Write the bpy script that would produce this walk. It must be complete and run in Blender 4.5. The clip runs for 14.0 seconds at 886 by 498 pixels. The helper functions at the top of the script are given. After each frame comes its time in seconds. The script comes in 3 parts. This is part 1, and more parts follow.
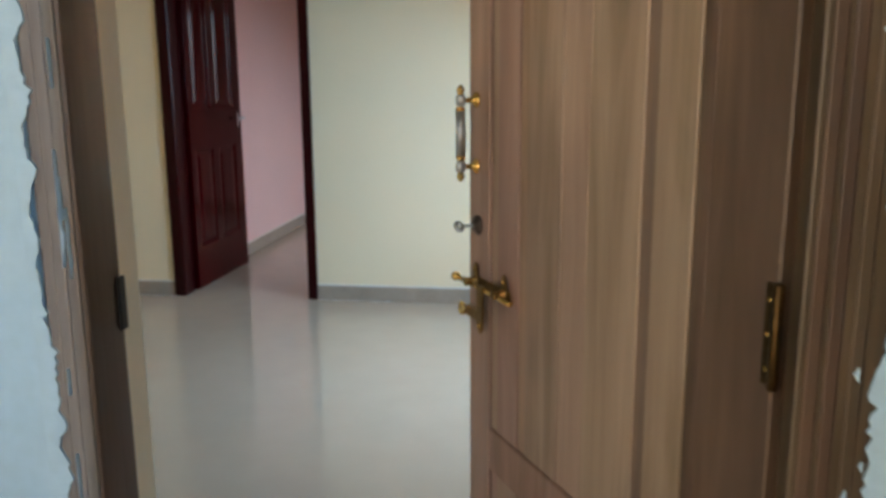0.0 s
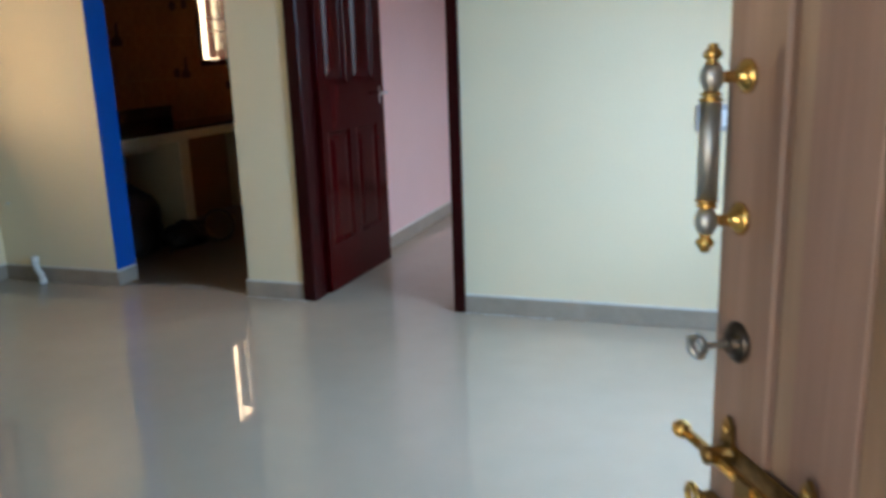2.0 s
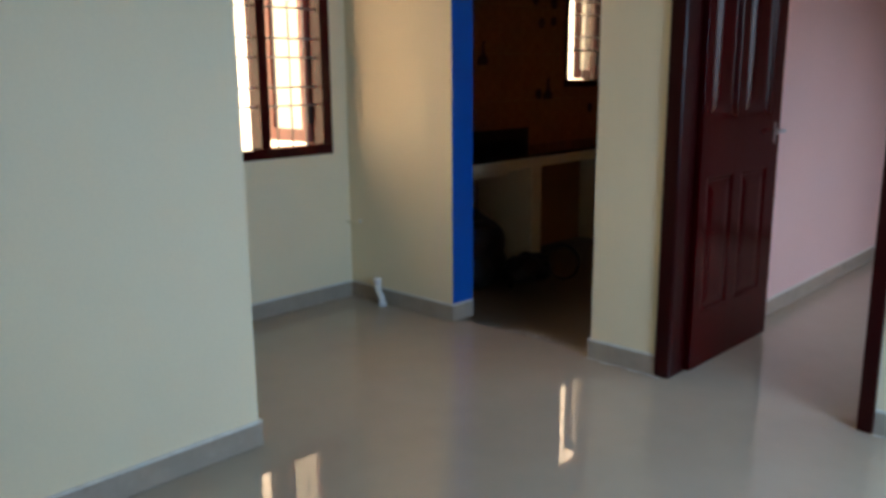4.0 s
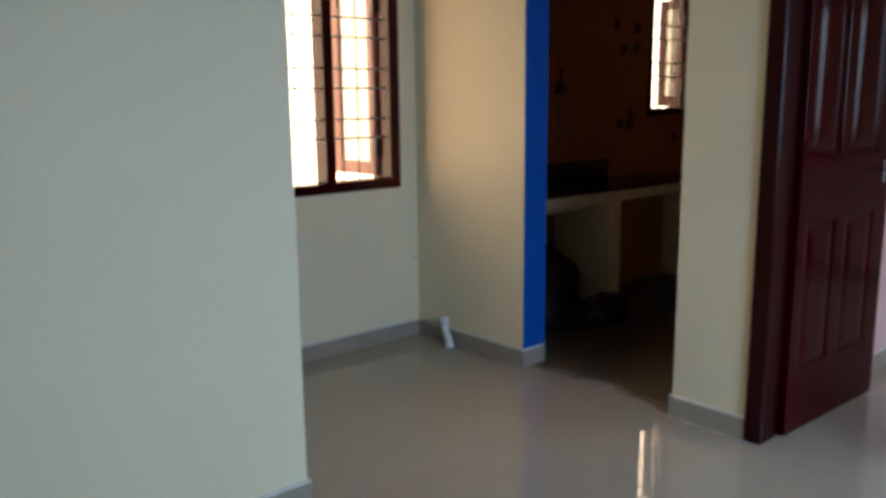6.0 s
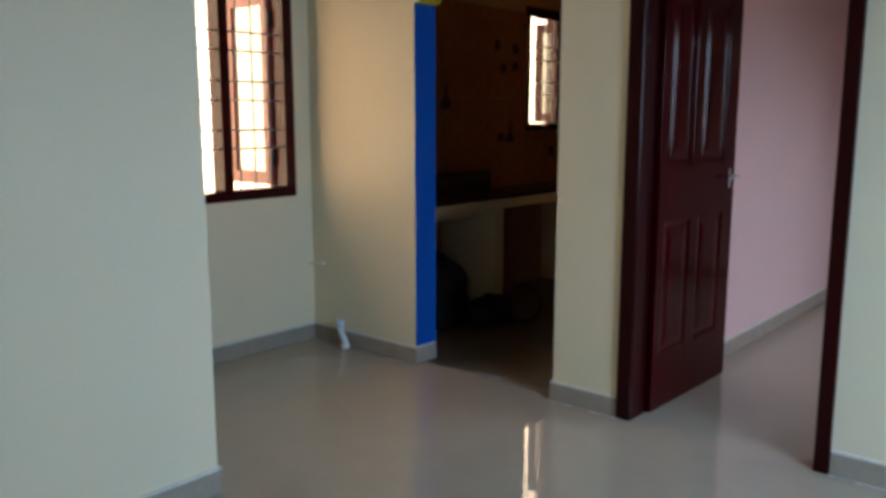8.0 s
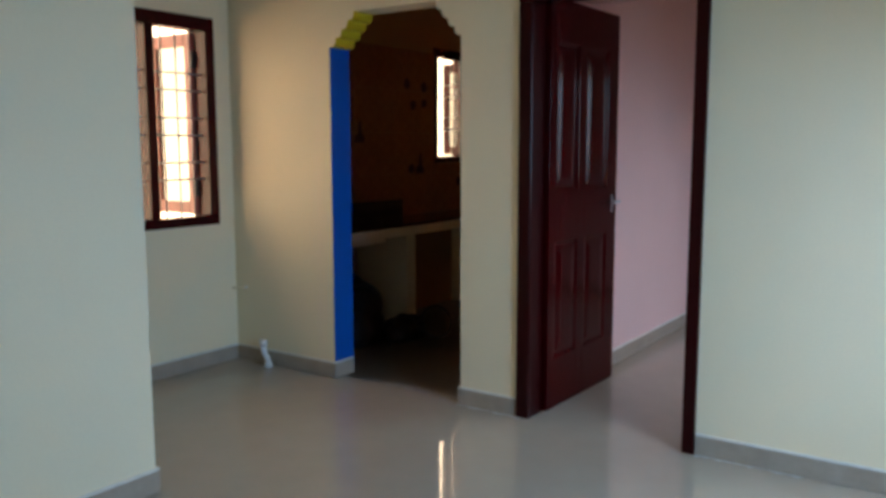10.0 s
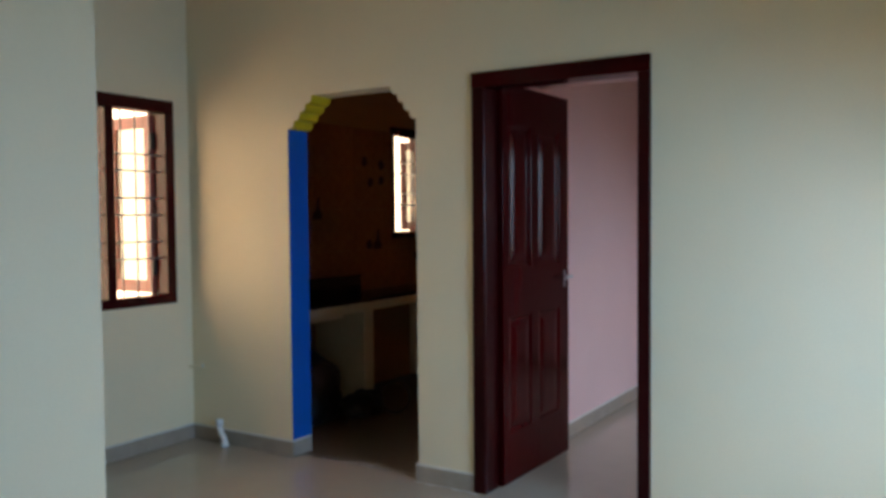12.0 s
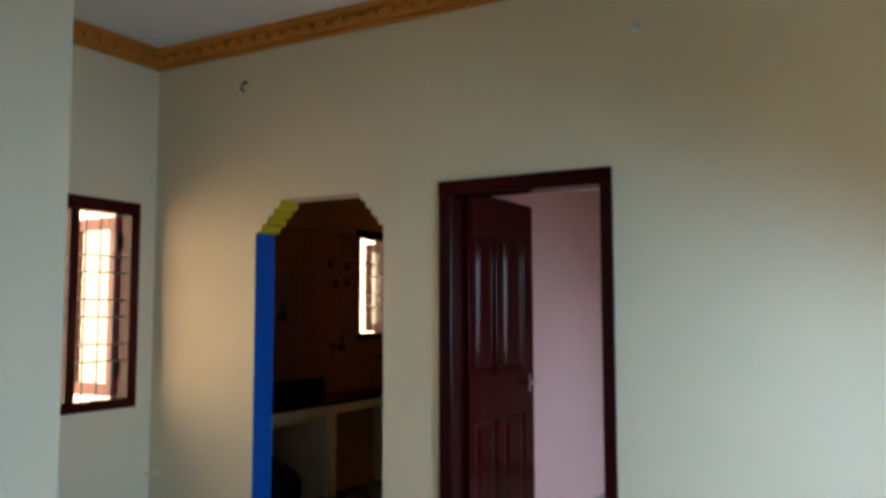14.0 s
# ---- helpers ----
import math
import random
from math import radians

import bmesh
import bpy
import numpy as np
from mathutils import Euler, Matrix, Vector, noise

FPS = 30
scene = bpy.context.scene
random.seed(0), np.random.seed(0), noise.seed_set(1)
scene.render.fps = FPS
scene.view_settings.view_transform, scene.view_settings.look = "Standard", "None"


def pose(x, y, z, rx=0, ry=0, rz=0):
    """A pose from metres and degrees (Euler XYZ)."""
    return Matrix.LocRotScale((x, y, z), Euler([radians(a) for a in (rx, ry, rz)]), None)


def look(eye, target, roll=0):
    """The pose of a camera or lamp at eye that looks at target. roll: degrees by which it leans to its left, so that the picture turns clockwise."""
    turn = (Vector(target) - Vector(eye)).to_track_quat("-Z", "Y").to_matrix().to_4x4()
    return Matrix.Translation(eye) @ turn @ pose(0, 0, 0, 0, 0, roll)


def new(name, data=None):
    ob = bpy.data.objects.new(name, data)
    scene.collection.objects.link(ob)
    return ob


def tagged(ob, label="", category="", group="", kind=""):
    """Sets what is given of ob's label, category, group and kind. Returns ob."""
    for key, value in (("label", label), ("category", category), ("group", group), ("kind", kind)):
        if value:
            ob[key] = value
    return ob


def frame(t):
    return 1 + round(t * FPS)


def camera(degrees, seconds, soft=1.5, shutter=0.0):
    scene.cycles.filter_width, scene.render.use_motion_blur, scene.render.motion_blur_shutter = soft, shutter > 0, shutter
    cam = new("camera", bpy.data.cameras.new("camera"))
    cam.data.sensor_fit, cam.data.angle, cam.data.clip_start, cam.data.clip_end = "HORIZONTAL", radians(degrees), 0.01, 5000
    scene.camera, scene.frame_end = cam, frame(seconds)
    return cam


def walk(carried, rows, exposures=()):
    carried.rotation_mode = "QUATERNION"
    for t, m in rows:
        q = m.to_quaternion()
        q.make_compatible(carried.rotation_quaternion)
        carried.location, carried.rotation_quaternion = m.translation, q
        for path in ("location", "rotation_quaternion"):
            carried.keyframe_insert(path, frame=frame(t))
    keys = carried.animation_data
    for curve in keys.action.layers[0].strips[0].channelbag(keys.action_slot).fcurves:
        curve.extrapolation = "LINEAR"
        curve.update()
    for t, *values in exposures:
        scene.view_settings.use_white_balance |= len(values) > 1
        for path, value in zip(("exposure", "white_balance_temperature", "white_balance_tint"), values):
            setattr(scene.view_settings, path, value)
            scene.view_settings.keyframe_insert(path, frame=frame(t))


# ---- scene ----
cam = camera(56.9, 14.0, soft=3.5, shutter=0.45)
PATH = [
    (0, (2.277, -4.625, 1.272), (2.017, -2.682, 0.873), -0.4),
    (0.5, (2.27, -4.463, 1.269), (1.936, -2.535, 0.855), -0.3),
    (1, (2.212, -4.222, 1.269), (1.837, -2.309, 0.826), -0.9),
    (1.5, (2.156, -3.957, 1.247), (1.67, -2.067, 0.808), -0.2),
    (2, (2.1, -3.713, 1.268), (1.452, -1.879, 0.798), -2.0),
    (2.5, (2.020, -3.620, 1.289), (1.265, -1.825, 0.832), -1.6),
    (3, (1.923, -3.49, 1.3), (0.972, -1.786, 0.859), -0.6),
    (3.5, (1.763, -3.317, 1.31), (0.553, -1.789, 0.864), -0.4),
    (5.8, (1.536, -2.937, 1.373), (0.026, -1.679, 1.003), -0.7),
    (6, (1.537, -2.95, 1.372), (0.056, -1.656, 1.005), -0.6),
    (6.5, (1.566, -2.988, 1.36), (0.13, -1.641, 1.01), 0.0),
    (7, (1.596, -3.027, 1.358), (0.206, -1.629, 1.02), 0.1),
    (7.5, (1.633, -3.085, 1.349), (0.296, -1.634, 1.021), -0.2),
    (8, (1.69, -3.175, 1.346), (0.406, -1.677, 1.02), 0.0),
    (10.5, (1.998, -3.538, 1.357), (0.898, -1.88, 1.154), -0.4),
    (11, (2.007, -3.555, 1.374), (0.926, -1.878, 1.242), -0.5),
    (11.5, (2.013, -3.552, 1.394), (0.946, -1.864, 1.288), -0.5),
    (12, (2.021, -3.554, 1.394), (0.968, -1.855, 1.315), -0.5),
    (12.5, (2.026, -3.578, 1.383), (0.994, -1.865, 1.339), -0.5),
    (13, (2.036, -3.583, 1.398), (1.02, -1.861, 1.398), -0.4),
    (13.5, (2.031, -3.589, 1.411), (1.036, -1.856, 1.486), -0.2),
    (14, (2.021, -3.597, 1.429), (1.051, -1.856, 1.589), -0.1),
]
GAP = [  # the turn that no one sees, carried on smoothly
    (4.2, (1.655, -3.115, 1.330), (0.262, -1.700, 0.918), -0.5),
    (5.0, (1.565, -2.965, 1.358), (0.050, -1.685, 0.972), -0.6),
]
walk(cam, [(t, look(eye, target, roll)) for t, eye, target, roll in sorted(PATH + GAP)],
     exposures=[(0.0, 2.86, 7500, 15), (0.5, 3.00, 7850, 16), (1.0, 3.12, 7800, 15), (1.5, 3.16, 7050, 11), (2.0, 3.06, 6550, 10), (2.5, 2.91, 6450, 9), (3.0, 2.74, 6450, 11),
                (3.5, 2.76, 6750, 12), (6.0, 2.73, 6500, 11), (10.5, 2.74, 6500, 11), (14.0, 2.76, 6600, 11.5)])

# ---- light ----
world = bpy.data.worlds.new("sky")
scene.world = world
world.use_nodes = True
wn = world.node_tree.nodes
sky = wn.new("ShaderNodeTexSky")
sky.sky_type = "NISHITA"
sky.sun_disc = False
sky.sun_elevation = radians(54)
sky.sun_rotation = radians(100)
sky.air_density, sky.dust_density = 1.0, 1.5
world.node_tree.links.new(sky.outputs[0], wn["Background"].inputs[0])
wn["Background"].inputs[1].default_value = 0.05
sun_data = bpy.data.lights.new("sun", "SUN")
sun_data.energy, sun_data.angle, sun_data.color = 5.0, radians(0.5), (1.0, 0.90, 0.74)
sun = new("sun", sun_data)
sun_dir = Vector((math.cos(radians(54)) * math.sin(radians(100)), math.cos(radians(54)) * math.cos(radians(100)), math.sin(radians(54))))
sun.matrix_basis = look((12, 4, 16), Vector((12, 4, 16)) - sun_dir)


def sky_lamp(name, eye, target, width, height, power, color, spread):
    """The daylight of an opening."""
    d = bpy.data.lights.new(name, "AREA")
    d.shape, d.size, d.size_y, d.energy, d.color = "RECTANGLE", width, height, power, color
    d.spread = radians(spread)
    ob = new(name, d)
    ob.matrix_basis = look(eye, target)
    return ob


sky_lamp("daylight_bedroom_window", (2.90, 2.1, 1.5), (0, 1.2, -1.5), 1.2, 1.2, 4.2, (0.54, 0.74, 1.0), 112)
sky_lamp("daylight_east_window", (2.90, -1.30, 1.50), (0, -1.10, -0.90), 1.15, 1.15, 7.9, (0.38, 0.64, 1.0), 134)
# stands in for the sky in the opening of the added porch
sky_lamp("daylight_porch", (1.45, -5.9, 1.5), (2.1, -3.6, 1.3), 1.1, 2.2, 1.0, (0.68, 0.84, 1.0), 120)


# ---- materials ----
def mat(name, base, rough=0.5, vary=0.06, scale=3.0, bump=0.05, bump_scale=60.0, metal=0.0, stain=None, stretch=(1, 1, 1), coat=0.0, spec=0.5, wear=0.05):
    """Paint, plaster, stone: a base colour with broad and fine variation, fine relief and uneven gloss."""
    m = bpy.data.materials.new(name)
    m.use_nodes = True
    nt = m.node_tree
    n, li = nt.nodes, nt.links
    p = n["Principled BSDF"]
    tc = n.new("ShaderNodeTexCoord")
    mp = n.new("ShaderNodeMapping")
    mp.inputs["Scale"].default_value = stretch
    li.new(tc.outputs["Object"], mp.inputs[0])
    big, fine = n.new("ShaderNodeTexNoise"), n.new("ShaderNodeTexNoise")
    big.inputs["Scale"].default_value, big.inputs["Detail"].default_value = scale, 4
    fine.inputs["Scale"].default_value, fine.inputs["Detail"].default_value = bump_scale, 3
    for t in (big, fine):
        li.new(mp.outputs[0], t.inputs["Vector"])
    r = n.new("ShaderNodeValToRGB")
    c = Vector(base)
    other = Vector(stain) if stain else c * (1 - 2.2 * vary)
    r.color_ramp.elements[0].position, r.color_ramp.elements[1].position = 0.3, 0.7
    r.color_ramp.elements[0].color = (*(c * (1 - vary) * 0.5 + other * 0.5), 1)
    r.color_ramp.elements[1].color = (*(c * (1 + 0.3 * vary)), 1)
    li.new(big.outputs[0], r.inputs[0])
    mix = n.new("ShaderNodeMix")
    mix.data_type, mix.blend_type = "RGBA", "MULTIPLY"
    mix.inputs[0].default_value = min(1.0, vary * 2.5)
    li.new(r.outputs[0], mix.inputs[6])
    li.new(fine.outputs[0], mix.inputs[7])
    li.new(mix.outputs[2], p.inputs["Base Color"])
    mr = n.new("ShaderNodeMapRange")
    mr.inputs["To Min"].default_value, mr.inputs["To Max"].default_value = max(0.0, rough - wear), min(1.0, rough + wear)
    li.new(big.outputs[0], mr.inputs[0])
    li.new(mr.outputs[0], p.inputs["Roughness"])
    p.inputs["Metallic"].default_value = metal
    p.inputs["Specular IOR Level"].default_value = spec
    p.inputs["Coat Weight"].default_value = coat
    p.inputs["Coat Roughness"].default_value = 0.12
    b = n.new("ShaderNodeBump")
    b.inputs["Strength"].default_value, b.inputs["Distance"].default_value = bump, 0.004
    li.new(fine.outputs[0], b.inputs["Height"])
    li.new(b.outputs[0], p.inputs["Normal"])
    return m


def wood(name, light, dark, rough=0.45, along="z", coat=0.0, bump=0.08, island=0.0, spec=0.5, blotch=0.0):
    """Grain that runs along one axis, with darker figure and knots."""
    m = bpy.data.materials.new(name)
    m.use_nodes = True
    nt = m.node_tree
    n, li = nt.nodes, nt.links
    p = n["Principled BSDF"]
    tc = n.new("ShaderNodeTexCoord")
    mp, mp2 = n.new("ShaderNodeMapping"), n.new("ShaderNodeMapping")
    mp.inputs["Scale"].default_value = {"x": (0.9, 14, 14), "y": (14, 0.9, 14), "z": (14, 14, 0.9)}[along]
    mp2.inputs["Scale"].default_value = {"x": (4, 90, 90), "y": (90, 4, 90), "z": (90, 90, 4)}[along]
    a, f = n.new("ShaderNodeTexNoise"), n.new("ShaderNodeTexNoise")
    a.inputs["Scale"].default_value, a.inputs["Detail"].default_value, a.inputs["Distortion"].default_value = 1.0, 5, 0.8
    f.inputs["Scale"].default_value, f.inputs["Detail"].default_value = 1.0, 3
    for mm, t in ((mp, a), (mp2, f)):
        li.new(tc.outputs["Object"], mm.inputs[0])
        li.new(mm.outputs[0], t.inputs["Vector"])
    r = n.new("ShaderNodeValToRGB")
    r.color_ramp.elements[0].position, r.color_ramp.elements[1].position = 0.32, 0.68
    r.color_ramp.elements[0].color, r.color_ramp.elements[1].color = (*dark, 1), (*light, 1)
    li.new(a.outputs[0], r.inputs[0])
    mix = n.new("ShaderNodeMix")
    mix.data_type, mix.blend_type = "RGBA", "MULTIPLY"
    mix.inputs[0].default_value = 0.3
    li.new(r.outputs[0], mix.inputs[6])
    li.new(f.outputs[0], mix.inputs[7])
    last = mix.outputs[2]
    if blotch:
        # broad weathered patches and darker sap streaks
        mp3, sp = n.new("ShaderNodeMapping"), n.new("ShaderNodeTexNoise")
        mp3.inputs["Scale"].default_value = {"x": (1.1, 9, 9), "y": (9, 1.1, 9), "z": (9, 9, 1.1)}[along]
        sp.inputs["Scale"].default_value, sp.inputs["Detail"].default_value, sp.inputs["Distortion"].default_value = 1.0, 6, 1.6
        li.new(tc.outputs["Object"], mp3.inputs[0])
        li.new(mp3.outputs[0], sp.inputs["Vector"])
        rb = n.new("ShaderNodeValToRGB")
        rb.color_ramp.elements[0].position, rb.color_ramp.elements[1].position = 0.36, 0.56
        rb.color_ramp.elements[0].color, rb.color_ramp.elements[1].color = (0.62, 0.60, 0.50, 1), (1, 1, 1, 1)
        li.new(sp.outputs[0], rb.inputs[0])
        mb = n.new("ShaderNodeMix")
        mb.data_type, mb.blend_type = "RGBA", "MULTIPLY"
        mb.inputs[0].default_value = blotch
        li.new(last, mb.inputs[6])
        li.new(rb.outputs[0], mb.inputs[7])
        last = mb.outputs[2]
    if island:
        oi = n.new("ShaderNodeObjectInfo")
        mr = n.new("ShaderNodeMapRange")
        mr.inputs["To Min"].default_value, mr.inputs["To Max"].default_value = 1 - island, 1 + island
        li.new(oi.outputs["Random"], mr.inputs[0])
        hsv = n.new("ShaderNodeHueSaturation")
        li.new(mr.outputs[0], hsv.inputs["Value"])
        hue = n.new("ShaderNodeMapRange")
        hue.inputs["To Min"].default_value, hue.inputs["To Max"].default_value = 0.482, 0.515
        mul = n.new("ShaderNodeMath")
        mul.operation = "FRACT"
        tim = n.new("ShaderNodeMath")
        tim.operation = "MULTIPLY"
        tim.inputs[1].default_value = 7.31
        li.new(oi.outputs["Random"], tim.inputs[0])
        li.new(tim.outputs[0], mul.inputs[0])
        li.new(mul.outputs[0], hue.inputs[0])
        li.new(hue.outputs[0], hsv.inputs["Hue"])
        li.new(last, hsv.inputs["Color"])
        last = hsv.outputs[0]
    li.new(last, p.inputs["Base Color"])
    p.inputs["Roughness"].default_value = rough
    p.inputs["Specular IOR Level"].default_value = spec
    p.inputs["Coat Weight"].default_value = coat
    p.inputs["Coat Roughness"].default_value = 0.1
    b = n.new("ShaderNodeBump")
    b.inputs["Strength"].default_value, b.inputs["Distance"].default_value = bump, 0.003
    li.new(f.outputs[0], b.inputs["Height"])
    li.new(b.outputs[0], p.inputs["Normal"])
    return m


CREAM = mat("cream_wall_paint", (0.84, 0.722, 0.50), 0.55, 0.03, 1.3, 0.10, 90)
PINK = mat("pink_wall_paint", (0.78, 0.53, 0.50), 0.55, 0.03, 1.3, 0.10, 90)
BLUE = mat("blue_enamel_paint", (0.001, 0.098, 0.45), 0.4, 0.05, 4, 0.08, 60)
YELLOW = mat("yellow_enamel_paint", (0.72, 0.50, 0.02), 0.45, 0.06, 4, 0.08, 60)
WHITE = mat("white_ceiling_paint", (0.80, 0.80, 0.78), 0.7, 0.03, 1.5, 0.12, 80)
OUTER = mat("pale_blue_outside_paint", (0.40, 0.65, 0.86), 0.6, 0.06, 2.5, 0.25, 40, stain=(0.38, 0.54, 0.60))
# ochre lowered in value; the unlit look of the kitchen is partly painted
KITCHEN = mat("ochre_dimmed_kitchen_paint", (0.43, 0.22, 0.080), 0.6, 0.05, 2, 0.10, 80)
FLOOR = mat("polished_beige_floor_tile", (0.44, 0.355, 0.272), 0.022, 0.04, 0.9, 0.005, 7, wear=0.010, coat=0.0, spec=0.78)
# brown tile, taken darker to hold the kitchen's low light in its base
FLOOR_K = mat("matt_brown_dimmed_floor_tile", (0.165, 0.106, 0.060), 0.35, 0.12, 5, 0.05, 30)
SKIRT = mat("grey_skirting_tile", (0.40, 0.330, 0.262), 0.28, 0.08, 9, 0.03, 40, spec=0.32, wear=0.015)
GROUT = mat("white_cement_line", (0.80, 0.77, 0.70), 0.8, 0.1, 20, 0.3, 120)
OCHRE = mat("ochre_cornice_paint", (0.64, 0.235, 0.022), 0.45, 0.10, 8, 0.12, 50)
MAROON = wood("maroon_varnished_wood", (0.050, 0.0018, 0.0022), (0.032, 0.0012, 0.0016), 0.17, "z", 0.0, 0.03, spec=0.19)
LEAF_WOOD = wood("deep_maroon_door_varnish", (0.050, 0.0012, 0.0018), (0.034, 0.0009, 0.0013), 0.125, "z", 0.0, 0.03, spec=0.11)
MAROON_X = wood("maroon_varnished_wood_across", (0.050, 0.0018, 0.0022), (0.032, 0.0012, 0.0016), 0.17, "x", 0.0, 0.03, spec=0.17)
MAROON_DARK = wood("dark_maroon_frame_wood", (0.034, 0.0011, 0.0016), (0.022, 0.0008, 0.0011), 0.30, "z", 0.0, 0.03, spec=0.16)
SASH = wood("red_brown_sash_wood", (0.26, 0.060, 0.050), (0.19, 0.044, 0.036), 0.4, "z", 0.2, 0.05)
TEAK_ROSE = wood("rosy_teak_wood", (0.37, 0.256, 0.198), (0.285, 0.190, 0.145), 0.45, "z", 0.12, 0.06, island=0.10, blotch=0.5)
TEAK_GREY = wood("greyish_teak_wood", (0.37, 0.275, 0.200), (0.30, 0.218, 0.155), 0.45, "z", 0.12, 0.06, island=0.12, blotch=0.75)
# deeper brown boards, with the hinge side's shade mixed into the colour
TEAK_DEEP_SHADE = wood("deep_brown_teak_in_shade", (0.145, 0.096, 0.060), (0.075, 0.050, 0.031), 0.5, "z", 0.05, 0.08, island=0.15, blotch=0.9)
TEAK = wood("raw_teak_wood", (0.375, 0.242, 0.170), (0.28, 0.178, 0.120), 0.45, "z", 0.12, 0.06, island=0.18, blotch=0.75)
# darker teak for one narrow board, painting in the shade of a groove
TEAK_GROOVE = wood("grey_brown_teak_groove_shade", (0.235, 0.175, 0.120), (0.165, 0.122, 0.082), 0.5, "z", 0.05, 0.08, island=0.1, blotch=0.8)
TEAK_DARK = wood("weathered_teak_frame", (0.135, 0.090, 0.072), (0.062, 0.042, 0.034), 0.36, "z", 0.5, 0.2, blotch=0.9)
JAMB_WASH = wood("teak_washed_with_wall_paint", (0.25, 0.255, 0.27), (0.10, 0.085, 0.080), 0.42, "z", 0.2, 0.25, blotch=0.9)
BRASS = mat("polished_brass", (0.78, 0.50, 0.16), 0.22, 0.06, 30, 0.02, 80, metal=1.0)
BRASS_OLD = mat("aged_brass", (0.40, 0.25, 0.09), 0.35, 0.2, 60, 0.05, 120, metal=1.0)
STEEL = mat("brushed_steel", (0.50, 0.535, 0.55), 0.45, 0.05, 30, 0.03, 150, metal=1.0)
HINGE_BRASS = mat("tarnished_hinge_brass", (0.10, 0.062, 0.025), 0.45, 0.2, 60, 0.05, 120, metal=1.0)
BRONZE = mat("dark_bronze", (0.12, 0.10, 0.085), 0.35, 0.1, 40, 0.04, 120, metal=1.0)
BLACK = mat("black_iron", (0.015, 0.014, 0.014), 0.45, 0.1, 40, 0.05, 120)
GRILL = mat("grey_grill_paint", (0.34, 0.31, 0.30), 0.5, 0.08, 30, 0.05, 120)
PVC = mat("white_pvc_pipe", (0.74, 0.75, 0.74), 0.35, 0.06, 20, 0.03, 100)
PLASTIC = mat("white_switch_plastic", (0.80, 0.82, 0.84), 0.3, 0.03, 10, 0.02, 100)
PLATE = mat("grey_switch_frame", (0.42, 0.43, 0.46), 0.35, 0.05, 10, 0.02, 100)
GRANITE = mat("black_granite", (0.018, 0.017, 0.016), 0.12, 0.3, 60, 0.01, 200)
# tile base set dark, so part of the kitchen's dimness is in the colour
TILE = mat("dimmed_wall_tile", (0.38, 0.152, 0.050), 0.2, 0.10, 14, 0.02, 60)
# a printed lattice of fine diagonal lines on the wall tiles
_n, _l = TILE.node_tree.nodes, TILE.node_tree.links
_base = _n["Principled BSDF"].inputs["Base Color"]
_last = _base.links[0].from_socket
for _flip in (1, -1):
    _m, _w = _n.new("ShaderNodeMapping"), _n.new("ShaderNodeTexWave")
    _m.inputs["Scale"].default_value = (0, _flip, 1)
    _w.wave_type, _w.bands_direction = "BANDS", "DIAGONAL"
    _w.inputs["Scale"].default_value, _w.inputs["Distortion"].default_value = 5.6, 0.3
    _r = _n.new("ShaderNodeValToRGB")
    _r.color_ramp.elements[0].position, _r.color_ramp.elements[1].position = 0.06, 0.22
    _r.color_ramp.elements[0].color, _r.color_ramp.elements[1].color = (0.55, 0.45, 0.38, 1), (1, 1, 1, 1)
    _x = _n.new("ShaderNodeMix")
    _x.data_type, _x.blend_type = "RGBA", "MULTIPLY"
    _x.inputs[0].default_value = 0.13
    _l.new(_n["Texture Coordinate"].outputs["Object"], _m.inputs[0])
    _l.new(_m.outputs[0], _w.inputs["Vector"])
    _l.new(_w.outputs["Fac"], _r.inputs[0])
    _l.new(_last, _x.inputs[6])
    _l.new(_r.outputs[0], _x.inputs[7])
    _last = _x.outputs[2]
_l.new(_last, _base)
MOTIF = mat("dark_printed_motif", (0.12, 0.05, 0.04), 0.25, 0.2, 30, 0.02, 60)
SACK = mat("black_plastic_sack", (0.012, 0.012, 0.013), 0.4, 0.2, 20, 0.4, 25)
HOSE = mat("black_rubber_hose", (0.016, 0.013, 0.012), 0.5, 0.1, 30, 0.1, 90)
BOTTLE = mat("pale_plastic_jar", (0.52, 0.50, 0.44), 0.25, 0.05, 20, 0.02, 60)
NEIGHBOUR = mat("warm_cream_outside_wall", (0.85, 0.71, 0.55), 0.8, 0.08, 1.2, 0.3, 30)
GROUND = mat("bare_sandy_ground", (0.58, 0.43, 0.27), 0.9, 0.2, 0.8, 0.5, 12)
GLASS = bpy.data.materials.new("window_glass")
GLASS.use_nodes = True
_g = GLASS.node_tree.nodes["Principled BSDF"]
_g.inputs["Transmission Weight"].default_value, _g.inputs["Roughness"].default_value, _g.inputs["IOR"].default_value = 1.0, 0.16, 1.45
_g.inputs["Base Color"].default_value = (0.39, 0.405, 0.385, 1)


# ---- mesh helpers ----
def box(bm, x0, x1, y0, y1, z0, z1, bev=0.0, seg=1):
    v = [bm.verts.new((x, y, z)) for z in (z0, z1) for y in (y0, y1) for x in (x0, x1)]
    fs = [bm.faces.new([v[i] for i in q]) for q in ((0, 2, 3, 1), (4, 5, 7, 6), (0, 1, 5, 4), (2, 6, 7, 3), (0, 4, 6, 2), (1, 3, 7, 5))]
    if bev:
        edges = list({e for f in fs for e in f.edges})
        bmesh.ops.bevel(bm, geom=edges, offset=bev, segments=seg, affect="EDGES", profile=0.5)
    return bm


def lathe(bm, profile, base, axis=(0, 0, 1), seg=16):
    """Turns (radius, height) pairs round an axis that starts at base."""
